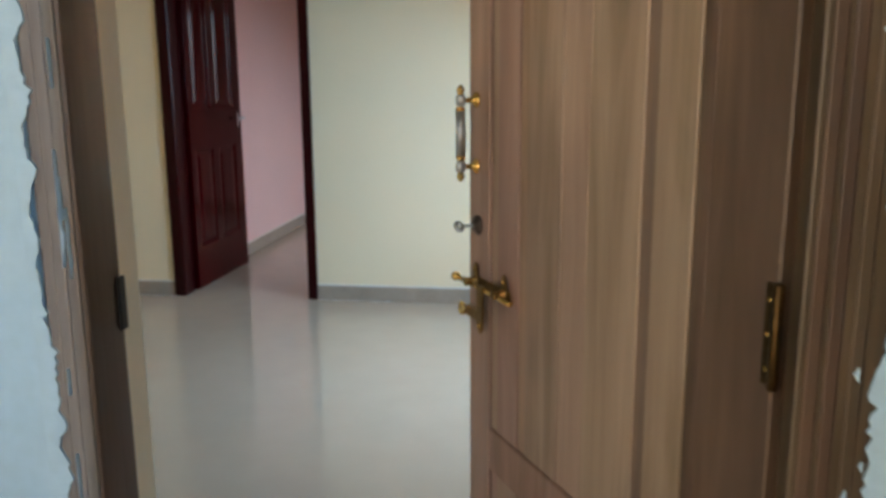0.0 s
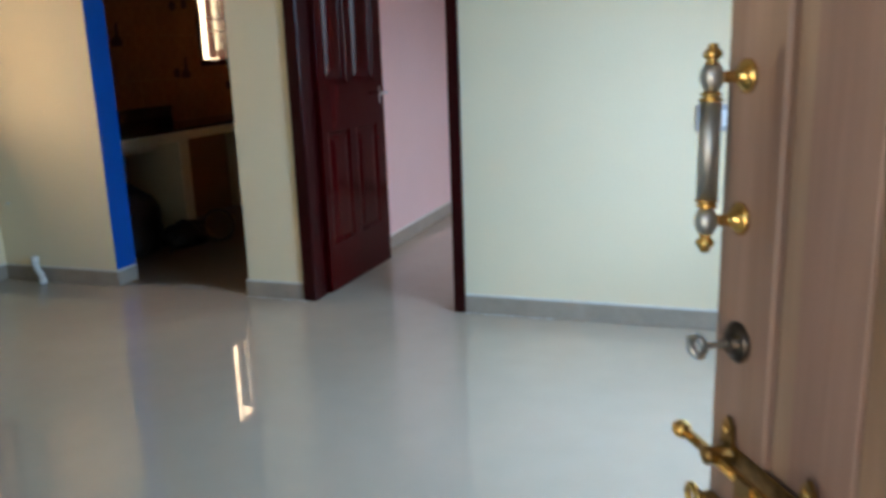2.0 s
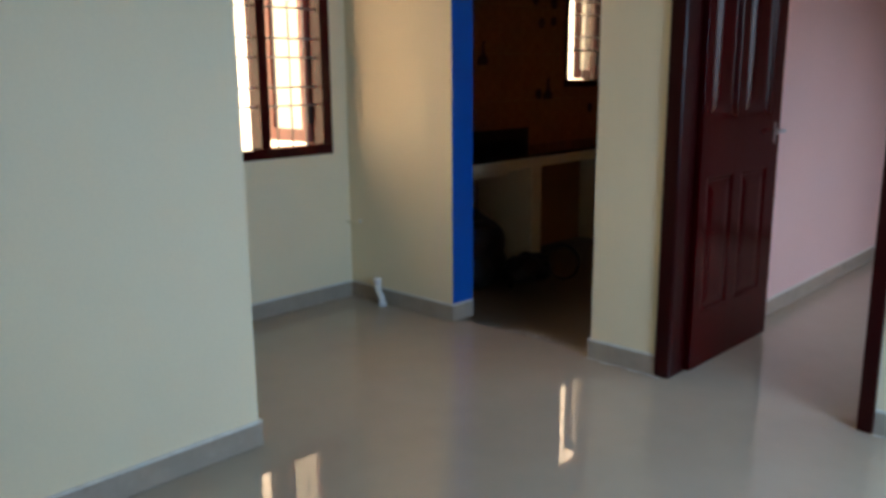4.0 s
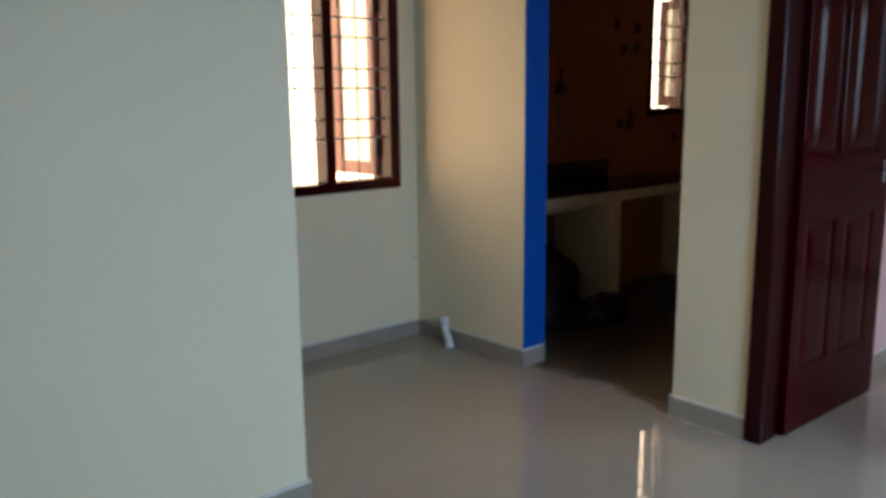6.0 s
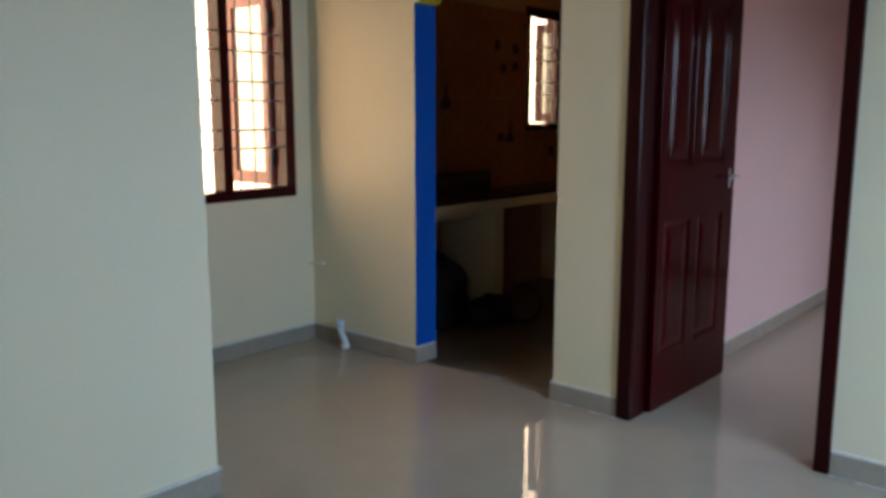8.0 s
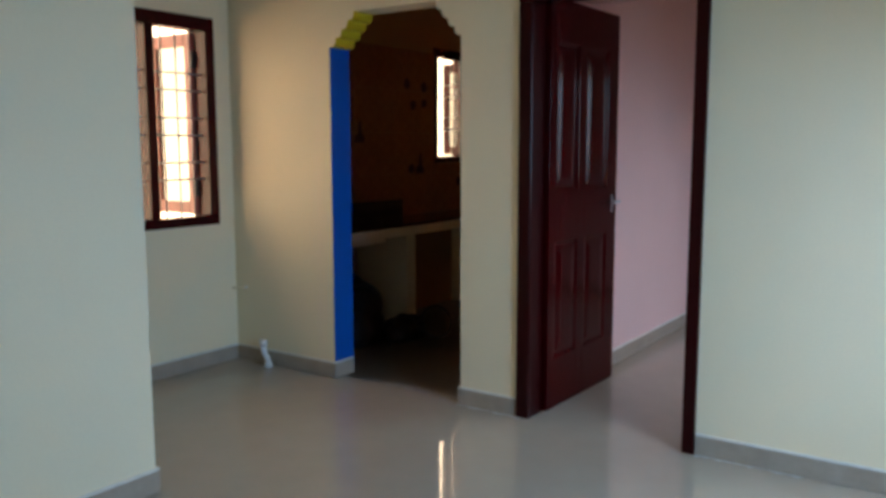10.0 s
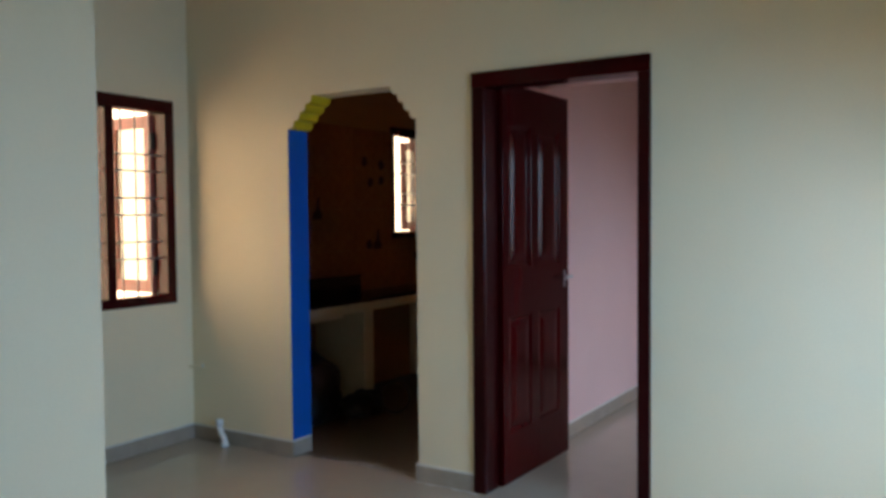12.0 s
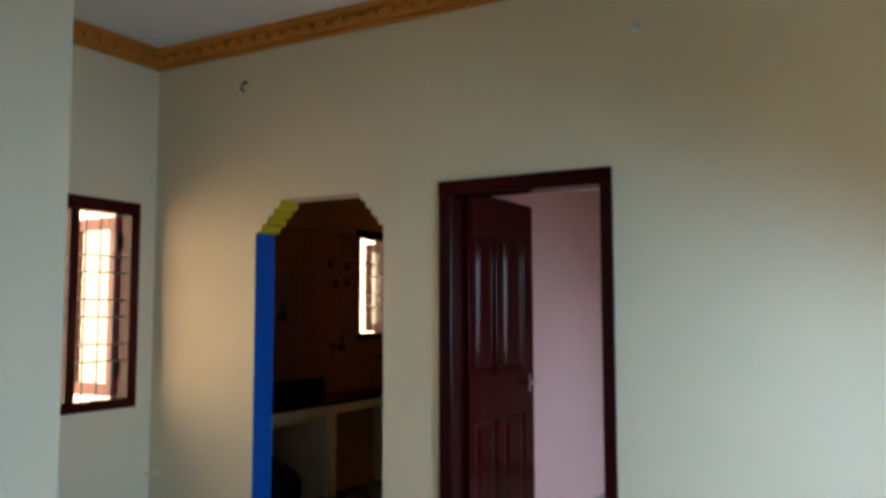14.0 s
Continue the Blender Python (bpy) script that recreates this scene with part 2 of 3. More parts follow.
    q = Vector(axis).to_track_quat("Z", "Y").to_matrix()
    rings = []
    for r, h in profile:
        rings.append([bm.verts.new(Vector(base) + q @ Vector((max(r, 1e-4) * math.cos(2 * math.pi * k / seg), max(r, 1e-4) * math.sin(2 * math.pi * k / seg), h))) for k in range(seg)])
    for a, b in zip(rings, rings[1:]):
        for k in range(seg):
            f = bm.faces.new((a[k], a[(k + 1) % seg], b[(k + 1) % seg], b[k]))
            f.smooth = True
    bm.faces.new(rings[0][::-1])
    bm.faces.new(rings[-1])
    return bm


def rod(bm, p, q, r, seg=10):
    p, q = Vector(p), Vector(q)
    return lathe(bm, [(r, 0), (r, (q - p).length)], p, q - p, seg)


def tube(bm, points, r, seg=8, closed=False):
    """A round tube along a smooth line of points."""
    pts = [Vector(p) for p in points]
    rings = []
    for i, p in enumerate(pts):
        a = pts[i - 1] if (i or closed) else pts[0]
        b = pts[(i + 1) % len(pts)] if (i < len(pts) - 1 or closed) else pts[-1]
        q = (b - a).to_track_quat("Z", "Y").to_matrix()
        rings.append([bm.verts.new(p + q @ Vector((r * math.cos(2 * math.pi * k / seg), r * math.sin(2 * math.pi * k / seg), 0))) for k in range(seg)])
    for a, b in zip(rings, rings[1:] + ([rings[0]] if closed else [])):
        for k in range(seg):
            f = bm.faces.new((a[k], a[(k + 1) % seg], b[(k + 1) % seg], b[k]))
            f.smooth = True
    if not closed:
        bm.faces.new(rings[0][::-1])
        bm.faces.new(rings[-1])
    return bm


def prism(bm, outline, lo, hi, axis="y"):
    """A flat outline of (u, v) pairs, pushed from lo to hi along an axis."""
    def at(u, v, w):
        return {"y": (u, w, v), "x": (w, u, v), "z": (u, v, w)}[axis]
    a = [bm.verts.new(at(u, v, lo)) for u, v in outline]
    b = [bm.verts.new(at(u, v, hi)) for u, v in outline]
    bm.faces.new(a)
    bm.faces.new(b[::-1])
    for k in range(len(a)):
        j = (k + 1) % len(a)
        bm.faces.new((a[k], b[k], b[j], a[j]))
    bmesh.ops.recalc_face_normals(bm, faces=bm.faces)
    return bm


def mesh(name, bm, *materials):
    bmesh.ops.recalc_face_normals(bm, faces=bm.faces)
    me = bpy.data.meshes.new(name)
    bm.to_mesh(me)
    bm.free()
    for m in materials:
        me.materials.append(m)
    return me


def part(name, bm, material, parent, label="", m=None):
    """One mesh under a thing or a part, given in the place's own metres (or by m)."""
    if m is not None:
        bm.transform(m)
    ob = new(name, mesh(name, bm, material))
    ob.parent = parent
    if parent.type == "EMPTY":
        ob.matrix_parent_inverse = parent.matrix_basis.inverted()
    return tagged(ob, label=label)


def thing(name, base, label, category, group="", kind=""):
    ob = new(name)
    ob.empty_display_size = 0.1
    ob.matrix_basis = Matrix.Translation(base)
    return tagged(ob, label, category, group, kind)


def structure(name, bm, label, category, *materials):
    return tagged(new(name, mesh(name, bm, *materials)), label, category, kind="structure")


def B():
    return bmesh.new()


# ---- the plan ----
XW, XH, XE = -2.06, -0.724, 2.85        # window wall, hall's west wall, east wall
YA, YS, YO = -1.600, -3.394, -3.640    # alcove's south wall, entrance wall inside and outside
T = 0.165                              # thickness of the inner walls
YN = 3.35                              # north end of kitchen and bedroom
H = 3.10                               # ceiling
XP = -0.115                            # kitchen side of the partition to the bedroom (bedroom side at 0)
ARCH_L, ARCH_R, SPRING, CROWN = -1.225, -0.342, 1.903, 2.086
TOP_L, TOP_R = -1.045, -0.497
DOOR_L, DOOR_R, DOOR_H = 0.0, 0.90, 2.10


def corbel(x0, x1):
    """The stepped and rounded shoulder of the arch, from spring to crown."""
    pts, n = [], 4
    for k in range(n):
        for du, dw in ((0.0, 0.0), (0.55, 0.04), (0.82, 0.22), (1.0, 0.60)):
            u, w = (k + du) / n, (k + dw) / n
            pts.append((x0 + (x1 - x0) * u, SPRING + 0.002 + (CROWN - SPRING - 0.004) * w))
    return pts


left = corbel(ARCH_L, TOP_L)
right = corbel(ARCH_R, TOP_R)[::-1]
outline = [(XW, 0), (ARCH_L, 0), (ARCH_L, SPRING)] + left + [(TOP_L, CROWN), (TOP_R, CROWN)] + right + [(ARCH_R, SPRING), (ARCH_R, 0),
           (DOOR_L + 0.004, 0), (DOOR_L + 0.004, DOOR_H - 0.004), (DOOR_R - 0.004, DOOR_H - 0.004), (DOOR_R - 0.004, 0), (XE, 0), (XE, H), (XW, H)]
bm = prism(B(), outline, 0, T)
bm.normal_update()
for f in bm.faces:
    c, nrm = f.calc_center_median(), f.normal
    if abs(nrm.y) > 0.5:
        f.material_index = 0 if nrm.y < 0 else 1
    elif ARCH_L - 0.01 < c.x < ARCH_R + 0.01 and c.z < CROWN - 0.002:
        f.material_index = 2 if c.z < SPRING - 0.01 else 3
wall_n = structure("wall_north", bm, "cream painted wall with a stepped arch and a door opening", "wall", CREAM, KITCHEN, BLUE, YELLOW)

# window wall of the alcove, then the kitchen's west wall in the same line
WY0, WY1, WZ0, WZ1 = -1.06, -0.117, 0.876, 2.116
KY0, KY1, KZ0, KZ1 = 2.185, 2.815, 1.215, 2.168


def wall_with_hole(name, label, x0, x1, y0, y1, hole, vent, *materials):
    a0, a1, z0, z1 = hole
    bm = B()
    box(bm, x0, x1, y0, a0, -0.12, H)
    box(bm, x0, x1, a0, a1, -0.12, z0)
    box(bm, x0, x1, a1, y1, -0.12, z1)
    if vent:
        # a thin panel with the round ventilator, set flush with the inner face
        xt = x1 - 0.03
        box(bm, x0, x1, a0, VY - 0.2, z1, H)
        box(bm, x0, x1, VY - 0.2, a1, z1, VZ - 0.2)
        box(bm, x0, x1, a1 + 0.3, y1, z1, H)
        box(bm, xt, x1, a1, a1 + 0.3, z1, H)
        box(bm, xt, x1, VY - 0.2, a1, VZ + 0.2, H)
        box(bm, xt, x1, VY + 0.2, a1, VZ - 0.2, VZ + 0.2)
        round_hole(bm, xt, x1, VY - 0.2, VY + 0.2, VZ - 0.2, VZ + 0.2)
    else:
        box(bm, x0, x1, a0, y1, z1, H)
    return structure(name, bm, label, "wall", *materials)


wall_with_hole("wall_west", "cream painted wall with a barred window", XW - 0.22, XW, YA - T, T - 0.002, (WY0, WY1, WZ0, WZ1), False, CREAM)
VY, VZ, VR = 2.73, 2.79, 0.125


def round_hole(bm, x0, x1, y0, y1, z0, z1):
    """A wall block with a round ventilator hole through it."""
    n = 32
    ring, edge = [], []
    for k in range(n):
        a = 2 * math.pi * (k + 0.5) / n
        c, q = math.cos(a), math.sin(a)
        t = min((y1 - VY if c > 0 else y0 - VY) / c, (z1 - VZ if q > 0 else z0 - VZ) / q)
        ring.append((VY + VR * c, VZ + VR * q))
        edge.append((VY + t * c, VZ + t * q))
    v = [[bm.verts.new((x, *p)) for p in pts] for x in (x0, x1) for pts in (ring, edge)]
    for k in range(n):
        j = (k + 1) % n
        bm.faces.new((v[0][k], v[0][j], v[1][j], v[1][k]))
        bm.faces.new((v[2][k], v[2][j], v[3][j], v[3][k]))
        bm.faces.new((v[0][k], v[0][j], v[2][j], v[2][k]))
    return bm


wall_kw = wall_with_hole("wall_kitchen_west", "dimmed ochre kitchen wall with tiles and a small window", XW - 0.22, XW, T - 0.002, YN + T, (KY0, KY1, KZ0, KZ1), True, KITCHEN)
structure("wall_alcove_south", box(B(), XW, XH - T, YA - T, YA, -0.12, H), "cream painted wall", "wall", CREAM)
structure("wall_hall_west", box(B(), XH - T, XH, YO, YA, -0.12, H), "cream painted wall with an outer corner", "wall", CREAM)
bm = B()
for y0, y1, z0, z1 in ((YO, -1.90, -0.12, H), (-0.70, 1.50, -0.12, H), (2.70, YN + T, -0.12, H), (-1.90, -0.70, -0.12, 0.90), (-1.90, -0.70, 2.10, H), (1.50, 2.70, -0.12, 0.90), (1.50, 2.70, 2.10, H)):
    box(bm, XE, XE + T, y0, y1, z0, z1)
structure("wall_east", bm, "cream painted wall with window openings", "wall", CREAM)

# entrance wall, painted pale outside and cream inside
EX0, EX1, EZ = 1.606, 2.674, 2.16
bm = B()
for x0, x1, z0 in ((XH, EX0, 0), (EX1, XE, 0), (EX0, EX1, EZ)):
    box(bm, x0, x1, YO, YS, z0, H)
bm.normal_update()
for f in bm.faces:
    f.material_index = 1 if f.calc_center_median().y < YO + 0.01 else 0
structure("wall_south", bm, "entrance wall, pale outside and cream inside", "wall", CREAM, OUTER)

structure("wall_kitchen_north", box(B(), XW, XP, YN, YN + T, -0.12, H), "dimmed ochre painted kitchen wall", "wall", KITCHEN)
bm = box(B(), XP, 0.0, T, YN, 0, H)
bm.normal_update()
for f in bm.faces:
    f.material_index = 1 if f.normal.x > 0.5 else 0
structure("wall_partition", bm, "partition wall, pink on the bedroom side", "wall", KITCHEN, PINK)
structure("wall_bedroom_north", box(B(), XP, XE, YN, YN + T, -0.12, H), "pink painted bedroom wall", "wall", PINK)
bm = B()
for y0, y1, z0, z1 in ((T, 1.50, 0, H), (2.70, YN, 0, H), (1.50, 2.70, 0, 0.90), (1.50, 2.70, 2.10, H)):
    box(bm, XE - 0.01, XE - 0.002, y0, y1, z0, z1)
structure("wall_bedroom_east", bm, "pink painted bedroom wall with a window opening", "wall", PINK)
structure("wall_bedroom_south", box(B(), DOOR_R + 0.002, XE - 0.01, T, T + 0.006, 0, H), "pink painted bedroom wall", "wall", PINK)

structure("floor", box(B(), XW, XE, YO - 0.05, 0.055, -0.12, 0), "polished beige floor tiles with mirror-like gloss", "floor", FLOOR)
structure("floor_kitchen", box(B(), XW, XP, 0.057, YN, -0.12, -0.004), "dull brown kitchen floor tiles, dimmed in colour", "floor", FLOOR_K)
structure("floor_bedroom", box(B(), XP + 0.002, XE, 0.057, YN, -0.12, -0.001), "polished beige bedroom floor", "floor", FLOOR)
structure("ceiling", box(B(), XW - 0.22, XE + T, YO, YN + T, H, H + 0.14), "white painted ceiling", "ceiling", WHITE)
structure("loft_slab", box(B(), 0.0, XE - 0.01, T + 0.006, 0.80, 2.125, 2.20, 0.004), "pink painted concrete loft shelf over the door", "loft", PINK)

# outside
structure("ground", box(B(), -400, 400, -400, 400, -0.6, -0.125), "bare sandy ground", "ground", GROUND)
structure("porch_floor", box(B(), 0.9, 4.4, -5.8, YO - 0.052, -0.125, -0.004), "polished porch floor tiles", "floor", FLOOR)
# porch walls and roof are unseen, added to shape the light at the entrance
structure("porch_blocker_wall", box(B(), 0.78, 0.9, -5.8, YO - 0.002, -0.004, 2.749), "unseen pale side wall, added to block light at the door", "wall", OUTER)
structure("porch_blocker_wall", box(B(), 4.28, 4.4, -5.8, YO - 0.002, -0.004, 2.749), "unseen pale side wall, added to block light at the door", "wall", OUTER)
structure("porch_blocker_wall", box(B(), 2.0, 4.28, -5.8, -5.68, -0.004, 2.749), "unseen pale front wall, added to block light at the door", "wall", OUTER)
bm = B()
box(bm, XE + T, 4.28, YO, YO + 0.12, -0.004, 2.749)
structure("porch_blocker_wall", bm, "unseen pale back wall, added to block light at the door", "wall", OUTER)
structure("porch_blocker_roof", box(B(), 0.78, 4.4, -5.8, YO - 0.002, 2.75, 2.9), "unseen white roof slab, added to block light at the door", "roof", WHITE)
# tall wall added out of view to block the sun from the east
structure("sun_blocker_east", box(B(), 6.0, 7.0, -6, 12, -0.125, 7.0), "unseen cream wall added to keep direct sun off the east openings", "wall", NEIGHBOUR)
structure("backdrop_house", box(B(), -7.2, -6.1, -40, 30, -0.125, 7.6), "cream wall of the house next door", "wall", NEIGHBOUR)


# ---- skirting ----
def skirting(name, x0, x1, y0, y1, out):
    """A run of skirting along a wall with the cement line on its top edge."""
    ob = structure(name, box(B(), x0, x1, y0, y1, 0, 0.086, 0.002), "glossy grey skirting tiles with a pale cement edge", "skirting", SKIRT)
    dx, dy = out
    g = box(B(), x0 - (0.001 if dx < 0 else 0), x1 + (0.001 if dx > 0 else 0), y0 - (0.001 if dy < 0 else 0), y1 + (0.001 if dy > 0 else 0), 0.0865, 0.097, 0.0025)
    part("cement_line", g, GROUT, ob)
    return ob


S = 0.012
skirting("baseboard", XW + S, ARCH_L + S, -S, -0.0005, (0, -1))
skirting("baseboard", ARCH_L + 0.0005, ARCH_L + S, 0, T - 0.01, (1, 0))
skirting("baseboard", ARCH_R - S, DOOR_L - 0.002, -S, -0.0005, (0, -1))
skirting("baseboard", ARCH_R - S, ARCH_R - 0.0005, 0, T - 0.01, (-1, 0))
skirting("baseboard", DOOR_R + 0.002, XE - S, -S, -0.0005, (0, -1))
skirting("baseboard", XW + 0.0005, XW + S, YA + S, -0.001, (1, 0))
skirting("baseboard", XW + S, XH + S, YA + 0.0005, YA + S, (0, 1))
skirting("baseboard", XH + 0.0005, XH + S, YS + S, YA, (1, 0))
skirting("baseboard", XH + S, EX0, YS + 0.0005, YS + S, (0, 1))
skirting("baseboard", EX1, XE - S, YS + 0.0005, YS + S, (0, 1))
skirting("baseboard", XE - S, XE - 0.0005, YS + S, -0.001, (-1, 0))
skirting("baseboard", 0.0005, S, 0.15, YN - S, (1, 0))
skirting("baseboard", S, XE - 0.02, YN - S, YN - 0.0005, (0, -1))


# ---- cornice ----
def cornice(name, start, end, out):
    """Moulded cornice: cove, row of blocks and bead, along a wall."""
    a, b, o = Vector(start), Vector(end), Vector(out)
    prof = [(0.0, 2.983), (0.020, 2.983), (0.026, 2.990), (0.026, 3.000), (0.020, 3.006), (0.024, 3.014), (0.034, 3.024), (0.040, 3.036),
            (0.044, 3.060), (0.058, 3.068), (0.070, 3.076), (0.076, 3.084), (0.080, 3.094), (0.080, 3.0995), (0.0, 3.0995)]
    bm = B()
    rows = []
    for p in (a, b):
        rows.append([bm.verts.new((p.x + o.x * u, p.y + o.y * u, z)) for u, z in prof])
    for k in range(len(prof)):
        j = (k + 1) % len(prof)
        bm.faces.new((rows[0][k], rows[0][j], rows[1][j], rows[1][k]))
    bm.faces.new(rows[0][::-1])
    bm.faces.new(rows[1])
    ob = structure(name, bm, "ochre painted moulded plaster cornice", "cornice", OCHRE)
    way = (b - a).normalized()
    n = int((b - a).length / 0.108)
    side = abs(way.x) > 0.5
    for k in range(n):
        c = a + way * (0.054 + 0.108 * k) + o * 0.047
        hx, hy = (0.031, 0.024) if side else (0.024, 0.031)
        key = "dentil_x" if side else "dentil_y"
        me = bpy.data.meshes.get(key)
        if me is None:
            me = mesh(key, box(B(), -hx, hx, -hy, hy, -0.019, 0.019, 0.012, 2), OCHRE)
        d = new("dentil", me)
        d.matrix_basis = Matrix.Translation((c.x, c.y, 3.046))
        d.parent = ob
    return ob


# ---- windows ----
def window(name, y0, y1, z0, z1, mullions, bars_z, bars_y, sashes, label, deep=0.10, sash_wood=SASH):
    """Wooden frame with mullion, iron grill and glazed sashes that open outwards; the wall faces east at XW."""
    win = tagged(thing(name, (XW, (y0 + y1) / 2, z0), label, "window"), kind="structure")
    f = 0.055
    x0, x1 = XW - deep, XW + 0.006
    part("window_frame_bottom", box(B(), x0, x1, y0, y1, z0, z0 + f, 0.003), MAROON_X, win)
    part("window_frame_top", box(B(), x0, x1, y0, y1, z1 - f - 0.02, z1, 0.003), MAROON_X, win)
    part("window_frame_side", box(B(), x0, x1, y0, y0 + f + 0.012, z0 + f, z1 - f - 0.02, 0.003), MAROON, win)
    part("window_frame_side", box(B(), x0, x1, y1 - f - 0.012, y1, z0 + f, z1 - f - 0.02, 0.003), MAROON, win)
    # wooden lining of the outer reveal
    for ya, yb in ((y0 + 0.001, y0 + 0.013), (y1 - 0.013, y1 - 0.001)):
        part("lining", box(B(), XW - 0.218, x0 - 0.001, ya, yb, z0 + 0.002, z1 - 0.002, 0.002), MAROON, win)
    for m in mullions:
        part("mullion", box(B(), x0, x1, m - 0.03, m + 0.03, z0 + f, z1 - f - 0.02, 0.003), MAROON, win)
    xb = XW - 0.45 * deep
    for z in bars_z:
        part("grill_bar", rod(B(), (xb, y0 + f - 0.01, z), (xb, y1 - f + 0.01, z), 0.0052, 8), GRILL, win)
    for y in bars_y:
        part("grill_bar", rod(B(), (xb - 0.007, y, z0 + f - 0.005), (xb - 0.007, y, z1 - f - 0.015), 0.0052, 8), GRILL, win)
    for hinge_y, way, w, ang in sashes:
        # a sash drawn straight out from its hinge, then swung by ang about it
        a0, b0 = z0 + f + 0.006, z1 - f - 0.026
        ya, yb = sorted((hinge_y, hinge_y + way * 0.032))
        xo, xi = XW - deep - 0.005 - w, XW - deep - 0.005
        st = 0.062 if w > 0.35 else 0.055
        m = Matrix.Translation((xi, hinge_y, 0)) @ pose(0, 0, 0, 0, 0, ang) @ Matrix.Translation((-xi, -hinge_y, 0))
        s = part("sash", box(B(), xo, xo + st, ya, yb, a0, b0, 0.003), sash_wood, win, "red-brown glazed sash, open outwards", m)
        part("stile", box(B(), xi - st, xi, ya, yb, a0, b0, 0.003), sash_wood, s, m=m)
        part("rail", box(B(), xo + st, xi - st, ya, yb, a0, a0 + 0.075, 0.003), sash_wood, s, m=m)
        part("rail", box(B(), xo + st, xi - st, ya, yb, b0 - 0.075, b0, 0.003), sash_wood, s, m=m)
        g = part("pane", box(B(), xo + st, xi - st, (ya + yb) / 2 - 0.002, (ya + yb) / 2 + 0.002, a0 + 0.075, b0 - 0.075), GLASS, s, "clear glass", m)
        g.visible_shadow = False
        for z in (a0 + 0.16, b0 - 0.16):
            part("hinge", box(B(), xi - 0.002, xi + 0.012, ya - 0.004, yb + 0.004, z - 0.05, z + 0.05, 0.004), BLACK, win, "black iron hinge")
        part("stay", rod(B(), (xi + 0.004, (ya + yb) / 2, b0 - 0.5), (xi + 0.004, (ya + yb) / 2, a0 + 0.25), 0.004, 8), BLACK, win)
    return win


bz = [1.157, 1.258, 1.419, 1.521, 1.683, 1.782]
window("window_1", WY0, WY1, WZ0, WZ1, [-0.575], bz, [-0.945, -0.845, -0.745, -0.46, -0.36, -0.26], [(WY1 - 0.059, -1, 0.40, 0)],
       "maroon wooden window with iron grill and an open sash")
# kitchen sash takes the darker frame wood to imitate its shaded inner face
window("window_2", KY0, KY1, KZ0, KZ1, [], [1.50, 1.60, 1.77, 1.87], [2.37, 2.50, 2.63], [(KY1 - 0.059, -1, 0.21, 0)],
       "small maroon kitchen window with iron grill and an open sash", 0.055, MAROON)

for nm, a, b, o in (("trim_cornice", (XW, 0, 0), (XE, 0, 0), (0, -1, 0)), ("trim_cornice", (XW, YA, 0), (XW, 0, 0), (1, 0, 0)),
                    ("trim_cornice", (XW, YA, 0), (XH, YA, 0), (0, 1, 0)), ("trim_cornice", (XH, YS, 0), (XH, YA, 0), (1, 0, 0)),
                    ("trim_cornice", (XH, YS, 0), (XE, YS, 0), (0, 1, 0)), ("trim_cornice", (XE, YS, 0), (XE, 0, 0), (-1, 0, 0))):
    cornice(nm, a, b, o)


# ---- bedroom door ----
door = tagged(thing("door_2", (0.45, 0, 0), "dark maroon panelled bedroom door, standing open", "door"), kind="structure")
FR, FY0, FY1 = 0.075, -0.022, 0.110
part("jamb", box(B(), DOOR_L, DOOR_L + FR, FY0, FY1, 0.001, DOOR_H - FR, 0.010, 3), MAROON_DARK, door)
part("jamb", box(B(), DOOR_R - FR + 0.02, DOOR_R, FY0, FY1, 0.001, DOOR_H - FR, 0.004, 2), MAROON_DARK, door)
part("head", box(B(), DOOR_L, DOOR_R, FY0, FY1, DOOR_H - FR, DOOR_H, 0.004, 2), MAROON_X, door)


# profile of a raised panel: a sunk quirk, then a long curved slope up to the field (inset, depth)
PANEL = [(-0.003, 0.0005), (0.003, 0.0005), (0.008, 0.0018), (0.015, 0.0052), (0.022, 0.0095), (0.029, 0.0125), (0.034, 0.0133)]
for step in range(12):
    PANEL.append((PANEL[-1][0] + 0.0045, PANEL[-1][1] - 0.0045 * math.tan(radians(20 - 1.55 * step))))


def panelled_leaf(w, h, th, panels, material, name, parent, m, label):
    """Leaf along +x from its hinge, thickness in y, with bevelled raised panels set in both faces."""
    leaf = part(name, box(B(), 0, w, -th / 2 + 0.0175, th / 2 - 0.0175, 0, h), material, parent, label, m)
    cols = sorted({(p[0], p[1]) for p in panels})
    edges = [0] + [v for c in cols for v in c] + [w]
    for k in range(0, len(edges), 2):
        part("stile", box(B(), edges[k], edges[k + 1], -th / 2, th / 2, 0, h, 0.0008), material, leaf, m=m)
    for c0, c1 in cols:
        zs = sorted([(p[2], p[3]) for p in panels if p[0] == c0])
        lo = 0
        for a, b in zs + [(h, h)]:
            part("rail", box(B(), c0 + 0.0005, c1 - 0.0005, -th / 2, th / 2, lo, a, 0.0008), material, leaf, m=m)
            lo = b
        for a, b in zs:
            for side in (-1, 1):
                bm = B()
                rings = []
                for ins, dep in PANEL:
                    y = side * (th / 2 - dep * (1.0 if a > 0.9 else 0.4))
                    rings.append([bm.verts.new(v) for v in ((c0 + ins, y, a + ins), (c1 - ins, y, a + ins), (c1 - ins, y, b - ins), (c0 + ins, y, b - ins))])
                for r0, r1 in zip(rings, rings[1:]):
                    for q in range(4):
                        bm.faces.new((r0[q], r0[(q + 1) % 4], r1[(q + 1) % 4], r1[q]))
                bm.faces.new(rings[-1])
